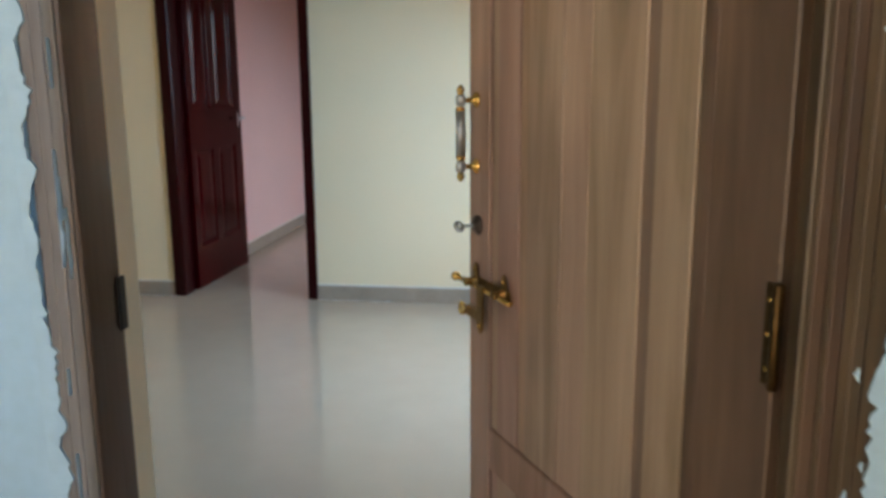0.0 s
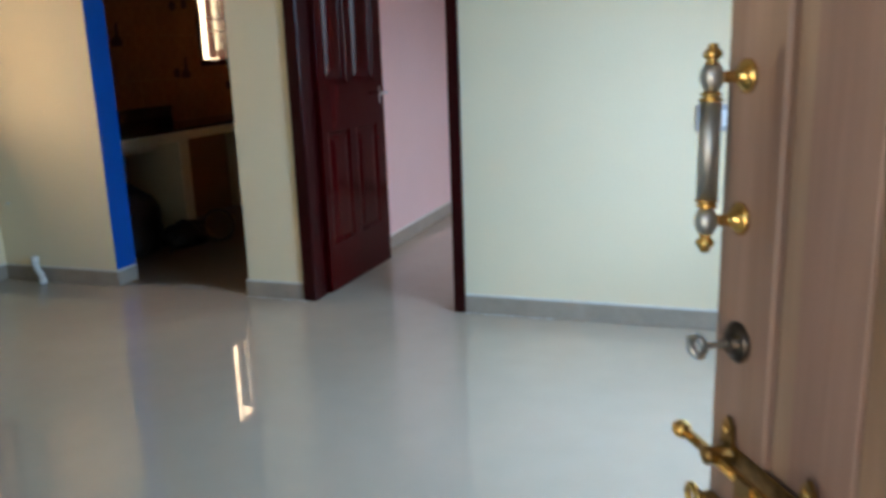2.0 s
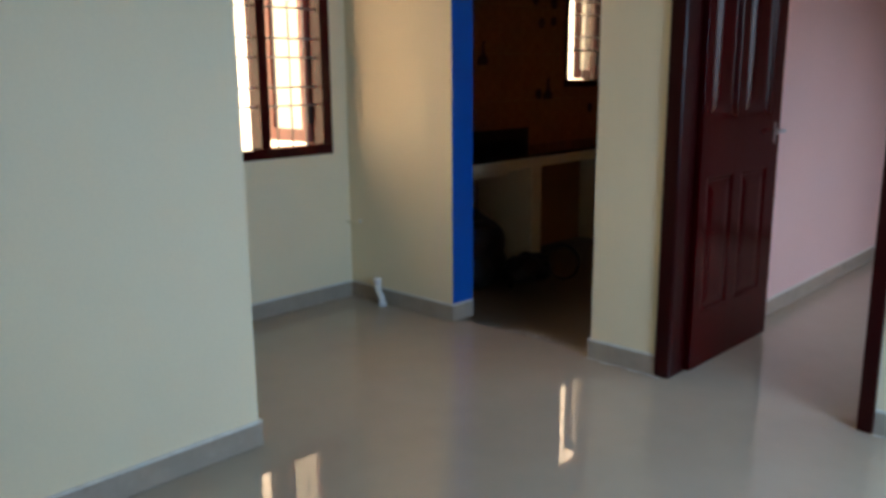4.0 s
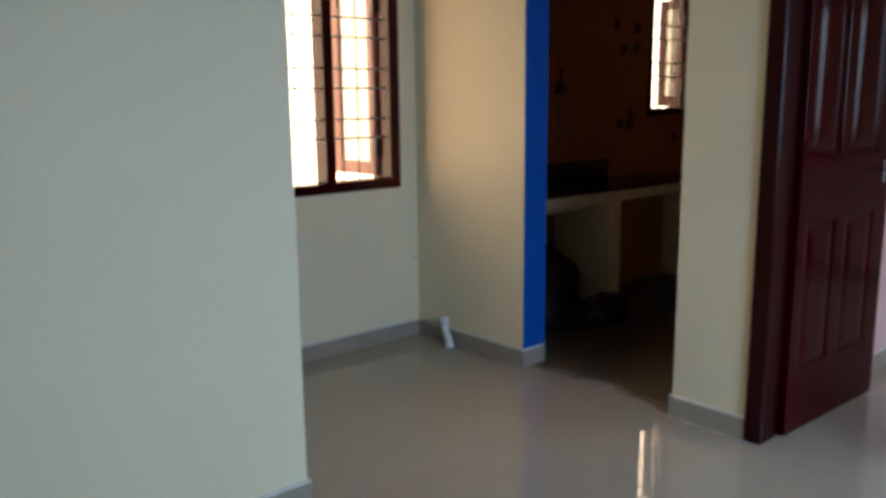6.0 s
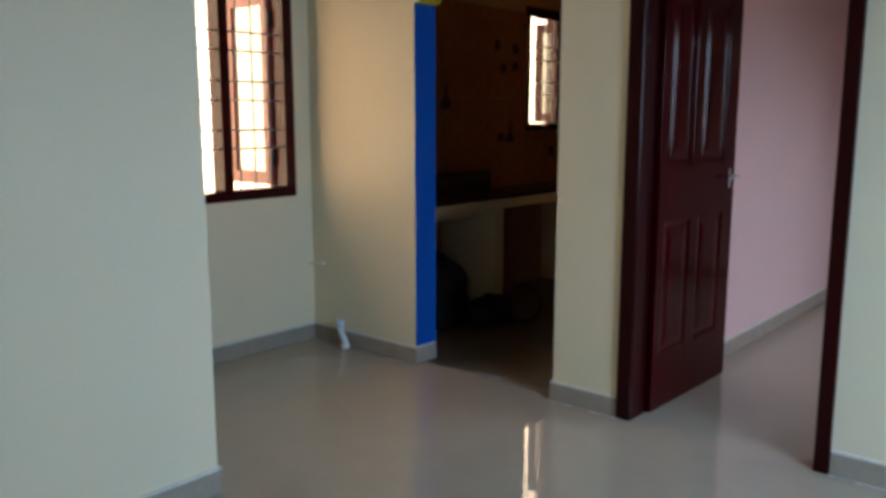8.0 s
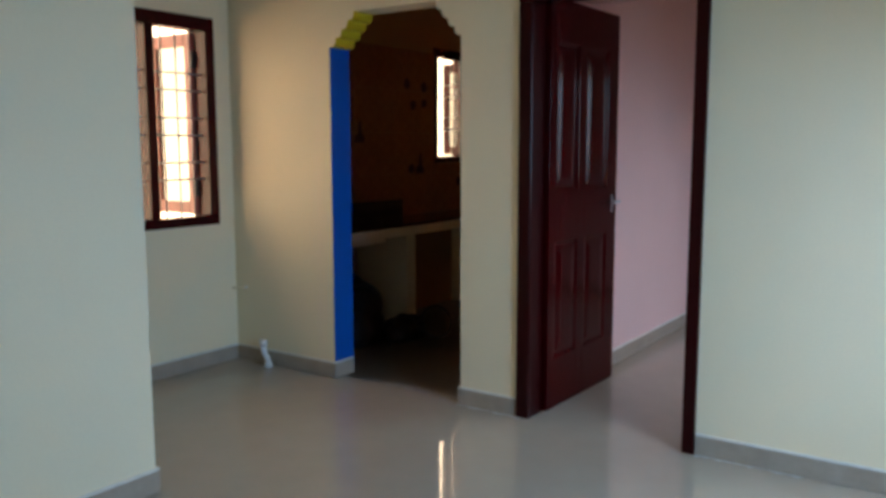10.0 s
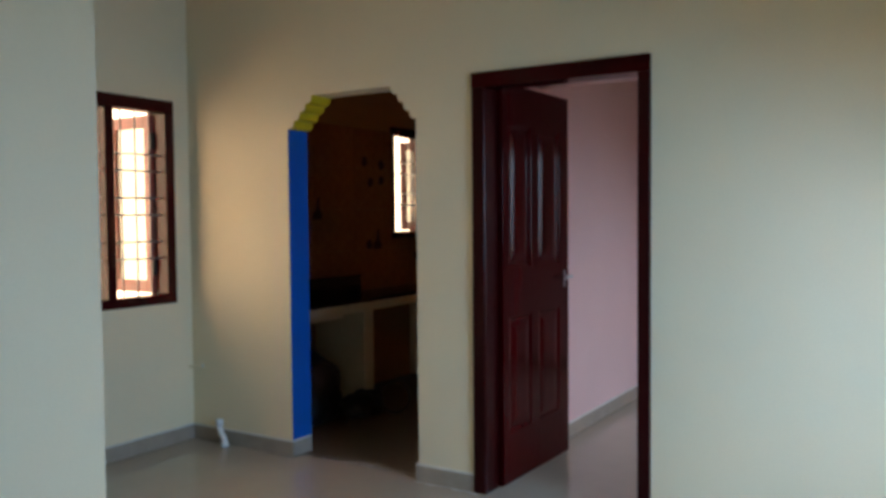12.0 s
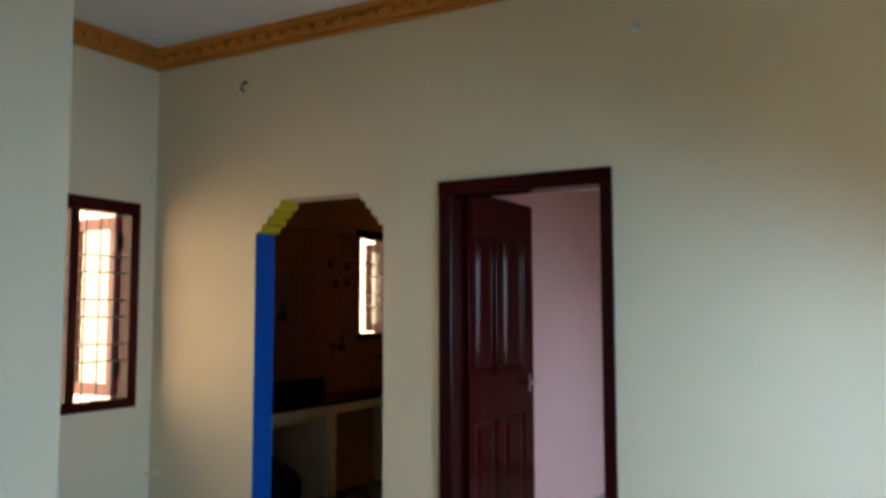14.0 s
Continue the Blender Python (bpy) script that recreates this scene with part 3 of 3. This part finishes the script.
                bm.faces.new([bm.verts.new((v.co.x, side * (th / 2 - 0.019), v.co.z)) for v in rings[0]])
                part("raised_panel", bm, material, leaf, m=m)
    return leaf


LEAF2 = pose(0.082, 0.118, 0.012, 0, 0, 88.5)
pn = [(0.055, 0.32, 1.10, 1.86), (0.39, 0.67, 1.10, 1.86), (0.055, 0.32, 0.25, 0.87), (0.39, 0.67, 0.25, 0.87)]
leaf2 = panelled_leaf(0.785, 2.055, 0.040, pn, LEAF_WOOD, "leaf", door, LEAF2, "")
for side in (-1, 1):
    hd = part("handle_plate", box(B(), 0.722, 0.742, side * 0.018 - 0.003, side * 0.018 + 0.003, 0.97, 1.07, 0.002), STEEL, door, "slim steel handle plate", LEAF2)
    part("lever", lathe(B(), [(0.010, 0), (0.010, 0.012), (0.007, 0.016), (0.007, 0.045), (0.009, 0.05)], (0.732, side * 0.02, 1.03), (0, side, 0), 12), STEEL, hd, m=LEAF2)
    part("grip", tube(B(), [(0.737, side * 0.064, 1.03), (0.71, side * 0.066, 1.032), (0.68, side * 0.062, 1.028), (0.655, side * 0.06, 1.022)], 0.0075, 10), STEEL, hd, m=LEAF2)
# ---- entrance door ----
ent = tagged(thing("door_1", (2.13, YO, 0), "raw teak entrance door with brass fittings, standing half open", "door"), kind="structure")
JL, JR, FO, FI = 1.668, 2.572, YO - 0.006, -3.556
part("jamb", box(B(), EX0 + 0.001, JL, FO, FI, 0.0, EZ - 0.075, 0.004, 2), TEAK_DARK, ent, "weathered teak jamb smeared with wall paint")
# same frame as the left jamb, coloured darker for the shade on this side
part("jamb", box(B(), JR, EX1 - 0.001, FO, FI, 0.0, EZ - 0.075, 0.004, 2), TEAK_DEEP_SHADE, ent, "weathered teak jamb smeared with wall paint")
part("head", box(B(), EX0 + 0.001, EX1 - 0.001, FO, FI, EZ - 0.075, EZ - 0.001, 0.004, 2), TEAK_DARK, ent)
for x in (1.620, 1.636, 1.653):
    part("bead", box(B(), x - 0.0088, x + 0.0088, FO - 0.0035, FO + 0.004, 0.0, EZ - 0.08, 0.0032, 3), JAMB_WASH, ent, "teak bead washed over with wall paint")
for x in (2.590, 2.612, 2.640):
    part("bead", box(B(), x - 0.0085, x + 0.0085, FO - 0.0035, FO + 0.004, 0.0, EZ - 0.08, 0.0032, 3), TEAK_DEEP_SHADE, ent)


def paint_smear(x0, reach, way, seed, z0=0.02, z1=2.02):
    """Wall paint that laps raggedly over the wood."""
    rnd = random.Random(seed)
    n = max(6, int((z1 - z0) * 130))
    edge, w = [], 0.6 * reach
    for k in range(n + 1):
        z = z0 + (z1 - z0) * k / n
        w = 0.8 * w + 0.2 * reach * rnd.uniform(0.0, 1.5)
        broad = 0.8 + 0.45 * noise.noise((z * 5, seed, 0)) + 0.35 * noise.noise((z * 21, seed, 4))
        end = min(1.0, (0.1 + k) / 4, (0.1 + n - k) / 4) if z1 - z0 < 1 else 1.0
        edge.append((x0 + way * max(0.001, w * broad * end * rnd.uniform(0.82, 1.1)), z))
    bm = B()
    a = [bm.verts.new((x0, FO - 0.0095, z)) for _, z in edge]
    b = [bm.verts.new((x, FO - 0.0068, z)) for x, z in edge]
    c = [bm.verts.new((x, FO - 0.0030, z)) for x, z in edge]
    for k in range(n):
        bm.faces.new((a[k], a[k + 1], b[k + 1], b[k]))
        bm.faces.new((b[k], b[k + 1], c[k + 1], c[k]))
    return bm


part("paint_smear", paint_smear(EX0 - 0.012, 0.034, 1, 3), OUTER, ent, "pale wall paint lapped over the wood")
part("paint_smear", paint_smear(EX1 + 0.012, 0.035, -1, 7), OUTER, ent, "pale wall paint lapped over the wood")
# stray brush marks on the bare jamb
marks = random.Random(11)
for k in range(18):
    zm = marks.uniform(0.45, 1.75)
    part("paint_mark", paint_smear(marks.uniform(1.628, 1.659), marks.uniform(0.002, 0.006), 1, 20 + k, zm, zm + marks.uniform(0.03, 0.13)), OUTER, ent, "pale brush mark")
for k in range(14):
    zm = marks.uniform(0.55, 1.55)
    part("paint_mark", paint_smear(marks.uniform(EX1 - 0.050, EX1 - 0.012), marks.uniform(0.004, 0.016), -1, 60 + k, zm, zm + marks.uniform(0.006, 0.03)), OUTER, ent, "pale brush mark")
part("strike_plate", box(B(), JL - 0.0005, JL + 0.005, -3.571, -3.553, 0.926, 1.005, 0.002), BLACK, ent, "black iron strike plate")

HX, HY = 2.555, -3.612
ANG = math.degrees(math.atan2(0.792, -0.459))
# leaf axes: x along the leaf from its hinge, -y out of the inner face, +y out of the face seen from the porch
LEAF1 = pose(HX, HY, 0.012, 0, 0, ANG)
LW, LH, LT = 0.915, 2.06, 0.036


def leaf_part(name, bm, material, parent, label=""):
    return part(name, bm, material, parent, label, LEAF1)


# the face seen from the porch lies at y = 0, the leaf behind it
def fitting(name, bm, material, parent, label=""):
    """Brass and steel fittings near the free edge of the leaf."""
    bm.transform(Matrix.Translation((LW - 0.924, 0, 0)))
    return leaf_part(name, bm, material, parent, label)


leaf1 = leaf_part("leaf", box(B(), 0.02, LW - 0.001, -LT + 0.006, -0.012, 0, LH), TEAK, ent, "raw teak leaf with vertical boards and mouldings")
# hinge stile: brown wood darkened further for the shade there
leaf_part("stile", box(B(), 0, 0.136, -LT, 0, 0, LH, 0.003), TEAK_DEEP_SHADE, leaf1)
leaf_part("stile", box(B(), 0.813, LW, -LT, 0, 0, LH, 0.003), TEAK_ROSE, leaf1)
for z0, z1 in ((0, 0.16), (0.40, 0.50), (1.86, LH)):
    leaf_part("rail", box(B(), 0.1365, 0.8125, -LT, -0.001, z0, z1, 0.003), TEAK, leaf1)
for z0, z1 in ((0.16, 0.40), (0.50, 1.86)):
    edges = [0.137, 0.152, 0.172, 0.262, 0.292, 0.442, 0.528, 0.655, 0.690, 0.781, 0.8125]
    depth = [-0.004, -0.008, -0.005, -0.007, -0.005, -0.006, -0.005, -0.008, -0.005, -0.008]
    # the narrow dark boards put groove shade into the colour
    grain = [TEAK_DEEP_SHADE, TEAK_DEEP_SHADE, TEAK_GREY, TEAK_GROOVE, TEAK_GREY, TEAK_GREY, TEAK_GREY, TEAK, TEAK_ROSE, TEAK_ROSE]
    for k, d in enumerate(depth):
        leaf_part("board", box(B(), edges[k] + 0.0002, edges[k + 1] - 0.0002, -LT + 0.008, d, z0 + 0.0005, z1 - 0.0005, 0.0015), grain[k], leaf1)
for z in (0.30, 0.95, 1.75):
    hg = leaf_part("hinge", box(B(), -0.004, 0.018, -0.004, 0.003, z - 0.066, z + 0.066, 0.001), HINGE_BRASS, ent, "tarnished brass butt hinge")
    leaf_part("knuckle", lathe(B(), [(0.004, -0.004), (0.0075, 0), (0.0075, 0.132), (0.004, 0.136)], (-0.006, 0.006, z - 0.066), (0, 0, 1), 12), HINGE_BRASS, hg)
    for dz in (-0.045, 0, 0.045):
        leaf_part("screw", lathe(B(), [(0.004, 0), (0.003, 0.0015)], (0.010, 0.003, z + dz), (0, 1, 0), 8), BRASS, hg)

# pull handle
PL, PZ0, PZ1, PO = 0.886, 1.082, 1.223, 0.038
pull = fitting("pull_handle", lathe(B(), [(0.0104, 0), (0.0104, PZ1 - PZ0 - 0.042)], (PL, PO, PZ0 + 0.021), (0, 0, 1), 18), STEEL, ent, "steel and brass pull handle")
for z in (PZ0, PZ1):
    fitting("post", lathe(B(), [(0.017, 0), (0.017, 0.003), (0.013, 0.006), (0.008, 0.010), (0.0055, 0.016), (0.0055, 0.028), (0.007, 0.034)], (PL, 0, z), (0, 1, 0), 18), BRASS, pull, "polished brass post")
    fitting("knuckle", lathe(B(), [(0.004, -0.014), (0.008, -0.011), (0.0112, -0.004), (0.0112, 0.004), (0.008, 0.011), (0.004, 0.014)], (PL, PO, z), (0, 0, 1), 18), STEEL, pull)
    up = 1 if z == PZ1 else -1
    fitting("finial", lathe(B(), [(0.004, 0.010), (0.007, 0.012), (0.007, 0.014), (0.004, 0.0155), (0.0085, 0.019), (0.0094, 0.0225), (0.0066, 0.0265), (0.0045, 0.028), (0.0055, 0.030), (0.003, 0.032)], (PL, PO, z), (0, 0, up), 16), BRASS, pull, "turned brass finial")
    fitting("ring", lathe(B(), [(0.006, 0.013), (0.0100, 0.0145), (0.0100, 0.017), (0.007, 0.0185), (0.0112, 0.020), (0.0112, 0.0225), (0.007, 0.024)], (PL, PO, z), (0, 0, -up), 16), BRASS, pull)

# rim lock with its key
lock = fitting("lock_rose", lathe(B(), [(0.022, 0), (0.022, 0.003), (0.018, 0.007), (0.011, 0.008), (0.011, 0.012)], (0.878, 0, 0.953), (0, 1, 0), 20), BRONZE, ent, "dark bronze lock rose with the key in it")
fitting("key_blade", box(B(), 0.8765, 0.8795, 0.012, 0.040, 0.950, 0.956), STEEL, lock)
fitting("key_bow", tube(B(), [(0.878 + 0.006 * math.cos(a), 0.046 + 0.007 * math.sin(a), 0.953 + 0.0075 * math.cos(a)) for a in [2 * math.pi * k / 16 for k in range(16)]], 0.0046, 8, True), STEEL, lock, "steel key bow")

# sliding bolt
bz0 = 0.824
bolt = fitting("sliding_bolt", box(B(), 0.722, 0.892, 0, 0.003, bz0 - 0.014, bz0 + 0.014, 0.001), BRASS_OLD, ent, "brass sliding bolt with hasp")
fitting("bolt_rod", lathe(B(), [(0.004, 0), (0.0066, 0.003), (0.0066, 0.262), (0.004, 0.265)], (0.680, 0.020, bz0), (1, 0, 0), 14), BRASS, bolt)
for l in (0.742, 0.880):
    fitting("bracket", lathe(B(), [(0.014, 0), (0.014, 0.004), (0.009, 0.007), (0.009, 0.022), (0.011, 0.028), (0.004, 0.031)], (l, 0.003, bz0 + 0.004), (0, 1, 0), 14), BRASS_OLD, bolt)
    fitting("ear", prism(B(), [(l - 0.012, bz0 + 0.012), (l + 0.012, bz0 + 0.012), (l + 0.009, bz0 + 0.036), (l, bz0 + 0.046), (l - 0.009, bz0 + 0.036)], 0.003, 0.007), BRASS_OLD, bolt)
    fitting("screw", lathe(B(), [(0.005, 0), (0.005, 0.002), (0.003, 0.003)], (l, 0.007, bz0 + 0.031), (0, 1, 0), 10), BRASS, bolt)
fitting("hasp", prism(B(), [(0.797, bz0 + 0.010), (0.825, bz0 + 0.010), (0.825, bz0 - 0.072), (0.820, bz0 - 0.090), (0.811, bz0 - 0.098), (0.802, bz0 - 0.090), (0.797, bz0 - 0.072)], 0.024, 0.029), BRASS_OLD, bolt)
fitting("screw", lathe(B(), [(0.005, 0), (0.005, 0.002), (0.003, 0.003)], (0.811, 0.029, bz0 - 0.080), (0, 1, 0), 10), BRASS, bolt)
fitting("staple", prism(B(), [(0.845, bz0 - 0.058), (0.912, bz0 - 0.058), (0.912, bz0 - 0.080), (0.845, bz0 - 0.080)], 0.004, 0.016), BRASS_OLD, bolt)
fitting("staple_ring", tube(B(), [(0.922 + 0.012 * math.cos(a), 0.020, bz0 - 0.069 + 0.012 * math.sin(a)) for a in [2 * math.pi * k / 16 for k in range(16)]], 0.0045, 8, True), BRASS, bolt)
fitting("bolt_knob", lathe(B(), [(0.006, 0), (0.010, 0.004), (0.011, 0.010), (0.009, 0.016), (0.005, 0.018)], (0.940, 0.020, bz0 + 0.001), (1, 0.3, 0), 14), BRASS, bolt)

# ---- small things in the hall ----
sw = thing("switchboard", (2.133, 0, 0.895), "white modular switchboard in a grey surround on the wall", "switchboard")
SX = 1.965
part("surround", box(B(), SX, SX + 0.296, -0.012, 0, 0.896, 1.009, 0.004, 2), PLATE, sw)
part("plate", box(B(), SX + 0.032, SX + 0.264, -0.017, -0.0125, 0.919, 0.986, 0.003), PLASTIC, sw)
for k in range(5):
    x = SX + 0.05 + k * 0.027
    part("switch", box(B(), x, x + 0.022, -0.022, -0.0172, 0.931, 0.974, 0.003), PLASTIC, sw)
sk = part("socket", box(B(), SX + 0.195, SX + 0.252, -0.021, -0.0172, 0.927, 0.978, 0.003), PLASTIC, sw)
for x, z in ((SX + 0.212, 0.945), (SX + 0.235, 0.945), (SX + 0.2235, 0.963)):
    part("pin_hole", lathe(B(), [(0.004, 0), (0.004, 0.001)], (x, -0.0212, z), (0, -1, 0), 10), BLACK, sk)

pipe = thing("waste_pipe", (-1.80, -0.03, 0), "white plastic waste pipe stub rising at the skirting", "pipe")
part("elbow", tube(B(), [(-1.735, -0.052, 0.0), (-1.735, -0.052, 0.03), (-1.745, -0.050, 0.055), (-1.775, -0.042, 0.075), (-1.79, -0.036, 0.10), (-1.792, -0.036, 0.13)], 0.019, 14), PVC, pipe)
part("coupling", lathe(B(), [(0.019, 0), (0.025, 0.003), (0.025, 0.042), (0.019, 0.045)], (-1.792, -0.036, 0.115), (0, 0, 1), 16), PVC, pipe)
part("coupling", lathe(B(), [(0.019, 0), (0.025, 0.003), (0.025, 0.026), (0.019, 0.028)], (-1.735, -0.052, 0.0), (0, 0, 1), 16), PVC, pipe)

inlet = thing("water_inlet", (-2.03, 0, 0.46), "thin plastic water inlet stub low in the corner", "pipe")
part("stub", tube(B(), [(-1.965, 0.0, 0.470), (-1.965, -0.018, 0.470), (-1.985, -0.026, 0.468), (-2.05, -0.028, 0.462), (-2.072, -0.03, 0.458)], 0.006, 10), CREAM, inlet)
part("cap", lathe(B(), [(0.008, 0), (0.010, 0.002), (0.010, 0.012), (0.006, 0.014)], (-1.965, 0, 0.470), (0, -1, 0), 12), PVC, inlet)

hook = thing("wall_hook", (-1.33, 0, 2.785), "small dark bent wire hook in the wall", "hook")
part("shank", tube(B(), [(-1.335, 0, 2.76), (-1.335, -0.025, 2.762), (-1.328, -0.03, 2.778), (-1.322, -0.028, 2.795), (-1.315, -0.02, 2.805), (-1.308, -0.022, 2.795)], 0.005, 8), BLACK, hook)
part("stub", tube(B(), [(-1.318, 0, 2.805), (-1.318, -0.02, 2.805)], 0.008, 8), BLACK, hook)

lamp = thing("lamp_holder", (1.02, 0, 2.735), "white plastic lamp holder on the wall", "lamp holder")
part("base", lathe(B(), [(0.026, 0), (0.026, 0.006), (0.021, 0.011), (0.013, 0.013)], (1.02, 0, 2.735), (0, -1, 0), 20), PVC, lamp)
part("socket", lathe(B(), [(0.013, 0), (0.013, 0.018), (0.015, 0.02), (0.015, 0.026), (0.011, 0.028)], (1.02, -0.013, 2.735), (0, -1, -0.5), 18), PVC, lamp)



CEMENT = mat("thin_grey_cement", (0.50, 0.455, 0.395), 0.7, 0.12, 20, 0.3, 120)


def cement_smear(name, x0, x1, y0, seed):
    """A thin uneven lick of white cement along the wall's foot."""
    rnd = random.Random(seed)
    n = 24
    pts = [(x0 + (x1 - x0) * k / n, y0 - rnd.uniform(0.004, 0.028)) for k in range(n + 1)]
    ob = new(name, mesh(name, prism(B(), [(x0, y0), *pts, (x1, y0)], 0.0004, 0.0022, "z"), CEMENT))
    return tagged(ob, "thin white cement smear on the floor along the skirting", "cement smear", kind="structure")


cement_smear("trim_cement", ARCH_R - 0.02, 0.03, -S - 0.001, 4)
cement_smear("trim_cement", 0.90, 1.35, -S - 0.001, 8)
# fine cement dust along the kitchen threshold
DUST = mat("pale_cement_dust", (0.42, 0.37, 0.30), 0.85, 0.2, 14, 0.2, 90)
rnd = random.Random(15)
for k in range(26):
    xd, yd, rd = rnd.uniform(ARCH_L + 0.03, ARCH_R - 0.03), 0.060 + abs(rnd.gauss(0, 0.035)), rnd.uniform(0.008, 0.032)
    rim = [(xd + 1.7 * rd * rnd.uniform(0.5, 1.2) * math.cos(a), max(0.0575, yd + rd * rnd.uniform(0.4, 1.1) * math.sin(a))) for a in [2 * math.pi * q / 11 for q in range(11)]]
    dust = new("trim_dust", mesh("trim_dust", prism(B(), rim, -0.0038, -0.0036 + 0.00005 * k, "z"), DUST))
    tagged(dust, "patch of pale cement dust at the kitchen threshold", "cement dust", kind="structure")
scrap = B()
prism(scrap, [(2.135, -0.100), (2.165, -0.090), (2.172, -0.083), (2.150, -0.086), (2.133, -0.094)], 0.0005, 0.004, "z")
tagged(new("paper_scrap", mesh("paper_scrap", scrap, PLASTIC)), "small white scrap lying on the floor tiles", "scrap")

# ---- kitchen ----
CX, CZ = -1.575, 0.80
counter = thing("kitchen_counter", (-1.83, 1.7, 0), "masonry kitchen counter with black granite top and cream edge", "counter")
part("slab", box(B(), XW + 0.001, CX, T + 0.001, YN - 0.001, CZ - 0.085, CZ - 0.021, 0.003), CREAM, counter, "cream painted slab edge")
part("granite_top", box(B(), XW + 0.001, CX - 0.004, T + 0.001, YN - 0.001, CZ - 0.020, CZ, 0.003), GRANITE, counter, "black granite top")
for y0, y1 in ((1.175, 1.285), (2.45, 2.55)):
    part("support_wall", box(B(), XW + 0.001, CX - 0.01, y0, y1, 0, CZ - 0.0855, 0.004), CREAM, counter)
part("ledge", box(B(), XW + 0.001, CX - 0.20, T + 0.001, 1.1745, CZ - 0.150, CZ - 0.0855, 0.003), CREAM, counter)
part("upstand", box(B(), XW + 0.013, XW + 0.033, T + 0.001, 1.72, CZ + 0.0005, CZ + 0.135, 0.003), GRANITE, counter, "black granite upstand")

# under-counter sack: a lumpy heap
def sack(center, rx, ry, rz, seed):
    bm = B()
    bmesh.ops.create_icosphere(bm, subdivisions=4, radius=1)
    for v in bm.verts:
        d = 1 + 0.30 * noise.noise(v.co * 2.2 + Vector((seed, 0, 0))) + 0.05 * noise.noise(v.co * 7)
        p = Vector((v.co.x * rx * d, v.co.y * ry * d, v.co.z * rz * d))
        v.co = Vector(center) + Vector((p.x, p.y, max(p.z, -center[2] + 0.001)))
    for f in bm.faces:
        f.smooth = True
    return bm


tagged(new("sack", mesh("sack", sack((-1.76, 0.70, 0.15), 0.22, 0.30, 0.29, 2), SACK)), "dark bulging plastic sack under the kitchen counter", "sack")
tagged(new("tool_bag", mesh("tool_bag", sack((-1.50, 1.02, 0.06), 0.13, 0.20, 0.10, 9), SACK)), "low black cloth bag on the kitchen floor", "bag")
loop = []
for k in range(28):
    a = 2 * math.pi * k / 28
    loop.append((-1.30 + 0.098 * math.cos(a), 1.14 + 0.04 * math.cos(a), 0.122 + 0.111 * math.sin(a)))
hose = thing("hose_loop", (-1.30, 1.14, 0), "loop of black hose standing against the bag", "hose")
part("coil", tube(B(), loop, 0.011, 8, True), HOSE, hose)
part("tail", tube(B(), [(-1.392, 1.102, 0.16), (-1.45, 1.06, 0.115), (-1.52, 1.0, 0.05), (-1.5, 0.86, 0.012), (-1.42, 0.75, 0.012)], 0.011, 8), HOSE, hose)
jar = thing("jar", (-1.80, 2.62, CZ), "pale plastic jar on the granite counter", "jar")
part("body", lathe(B(), [(0.036, 0), (0.042, 0.004), (0.042, 0.10), (0.034, 0.12), (0.026, 0.128)], (-1.80, 2.62, CZ), (0, 0, 1), 18), BOTTLE, jar)
part("lid", lathe(B(), [(0.030, 0.128), (0.031, 0.130), (0.031, 0.150), (0.028, 0.153)], (-1.80, 2.62, CZ), (0, 0, 1), 18), SACK, jar)

# printed motifs on the tiles
def motif(y, z, kind, seed):
    x = XW + 0.0135
    bm = B()
    if kind == "jug":
        prism(bm, [(y - 0.06, z - 0.07), (y + 0.05, z - 0.07), (y + 0.06, z - 0.03), (y + 0.03, z + 0.0), (y + 0.02, z + 0.06), (y + 0.03, z + 0.10), (y - 0.005, z + 0.08), (y - 0.015, z + 0.0), (y - 0.05, z - 0.02)], x, x + 0.001, "x")
    else:
        rnd = random.Random(seed)
        prism(bm, [(y + 0.045 * rnd.uniform(0.7, 1.1) * math.cos(a), z + 0.045 * rnd.uniform(0.7, 1.1) * math.sin(a)) for a in [2 * math.pi * k / 14 for k in range(14)]], x, x + 0.001, "x")
    part("printed_motif", bm, MOTIF, wall_kw, "dark printed kitchen motif")


motif(1.21, 1.45, "jug", 1)
motif(1.97, 1.20, "jug", 2)
motif(1.86, 1.17, "fruit", 3)
motif(1.80, 1.85, "fruit", 4)
motif(1.88, 1.68, "fruit", 5)
motif(2.03, 1.83, "fruit", 6)
motif(2.03, 1.70, "fruit", 7)
motif(2.55, 1.05, "fruit", 8)

# wall tiles behind the counter, up to head height, cut round the window
tile_me = {}
ty, tz = 0.25, 0.33
z = CZ + 0.001
row = 0
while z < 2.11:
    h = min(tz, 2.118 - z)
    y = T + 0.002
    while y < YN - 0.01:
        w = min(ty, YN - y)
        pieces = [(y, y + w, z, z + h)]
        if y + w > KY0 and y < KY1 and z + h > KZ0 and z < KZ1:
            pieces = []
            if z < KZ0:
                pieces.append((y, y + w, z, KZ0))
            lo, hi = max(z, KZ0), min(z + h, KZ1)
            if y < KY0:
                pieces.append((y, KY0, lo, hi))
            if y + w > KY1:
                pieces.append((KY1, y + w, lo, hi))
        for a0, a1, b0, b1 in pieces:
            if a1 - a0 < 0.015 or b1 - b0 < 0.015:
                continue
            key = (round(a1 - a0, 3), round(b1 - b0, 3))
            if key not in tile_me:
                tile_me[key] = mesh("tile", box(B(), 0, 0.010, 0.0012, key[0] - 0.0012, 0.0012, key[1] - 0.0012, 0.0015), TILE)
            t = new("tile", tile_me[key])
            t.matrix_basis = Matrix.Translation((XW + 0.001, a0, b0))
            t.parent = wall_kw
        y += ty
    z += tz
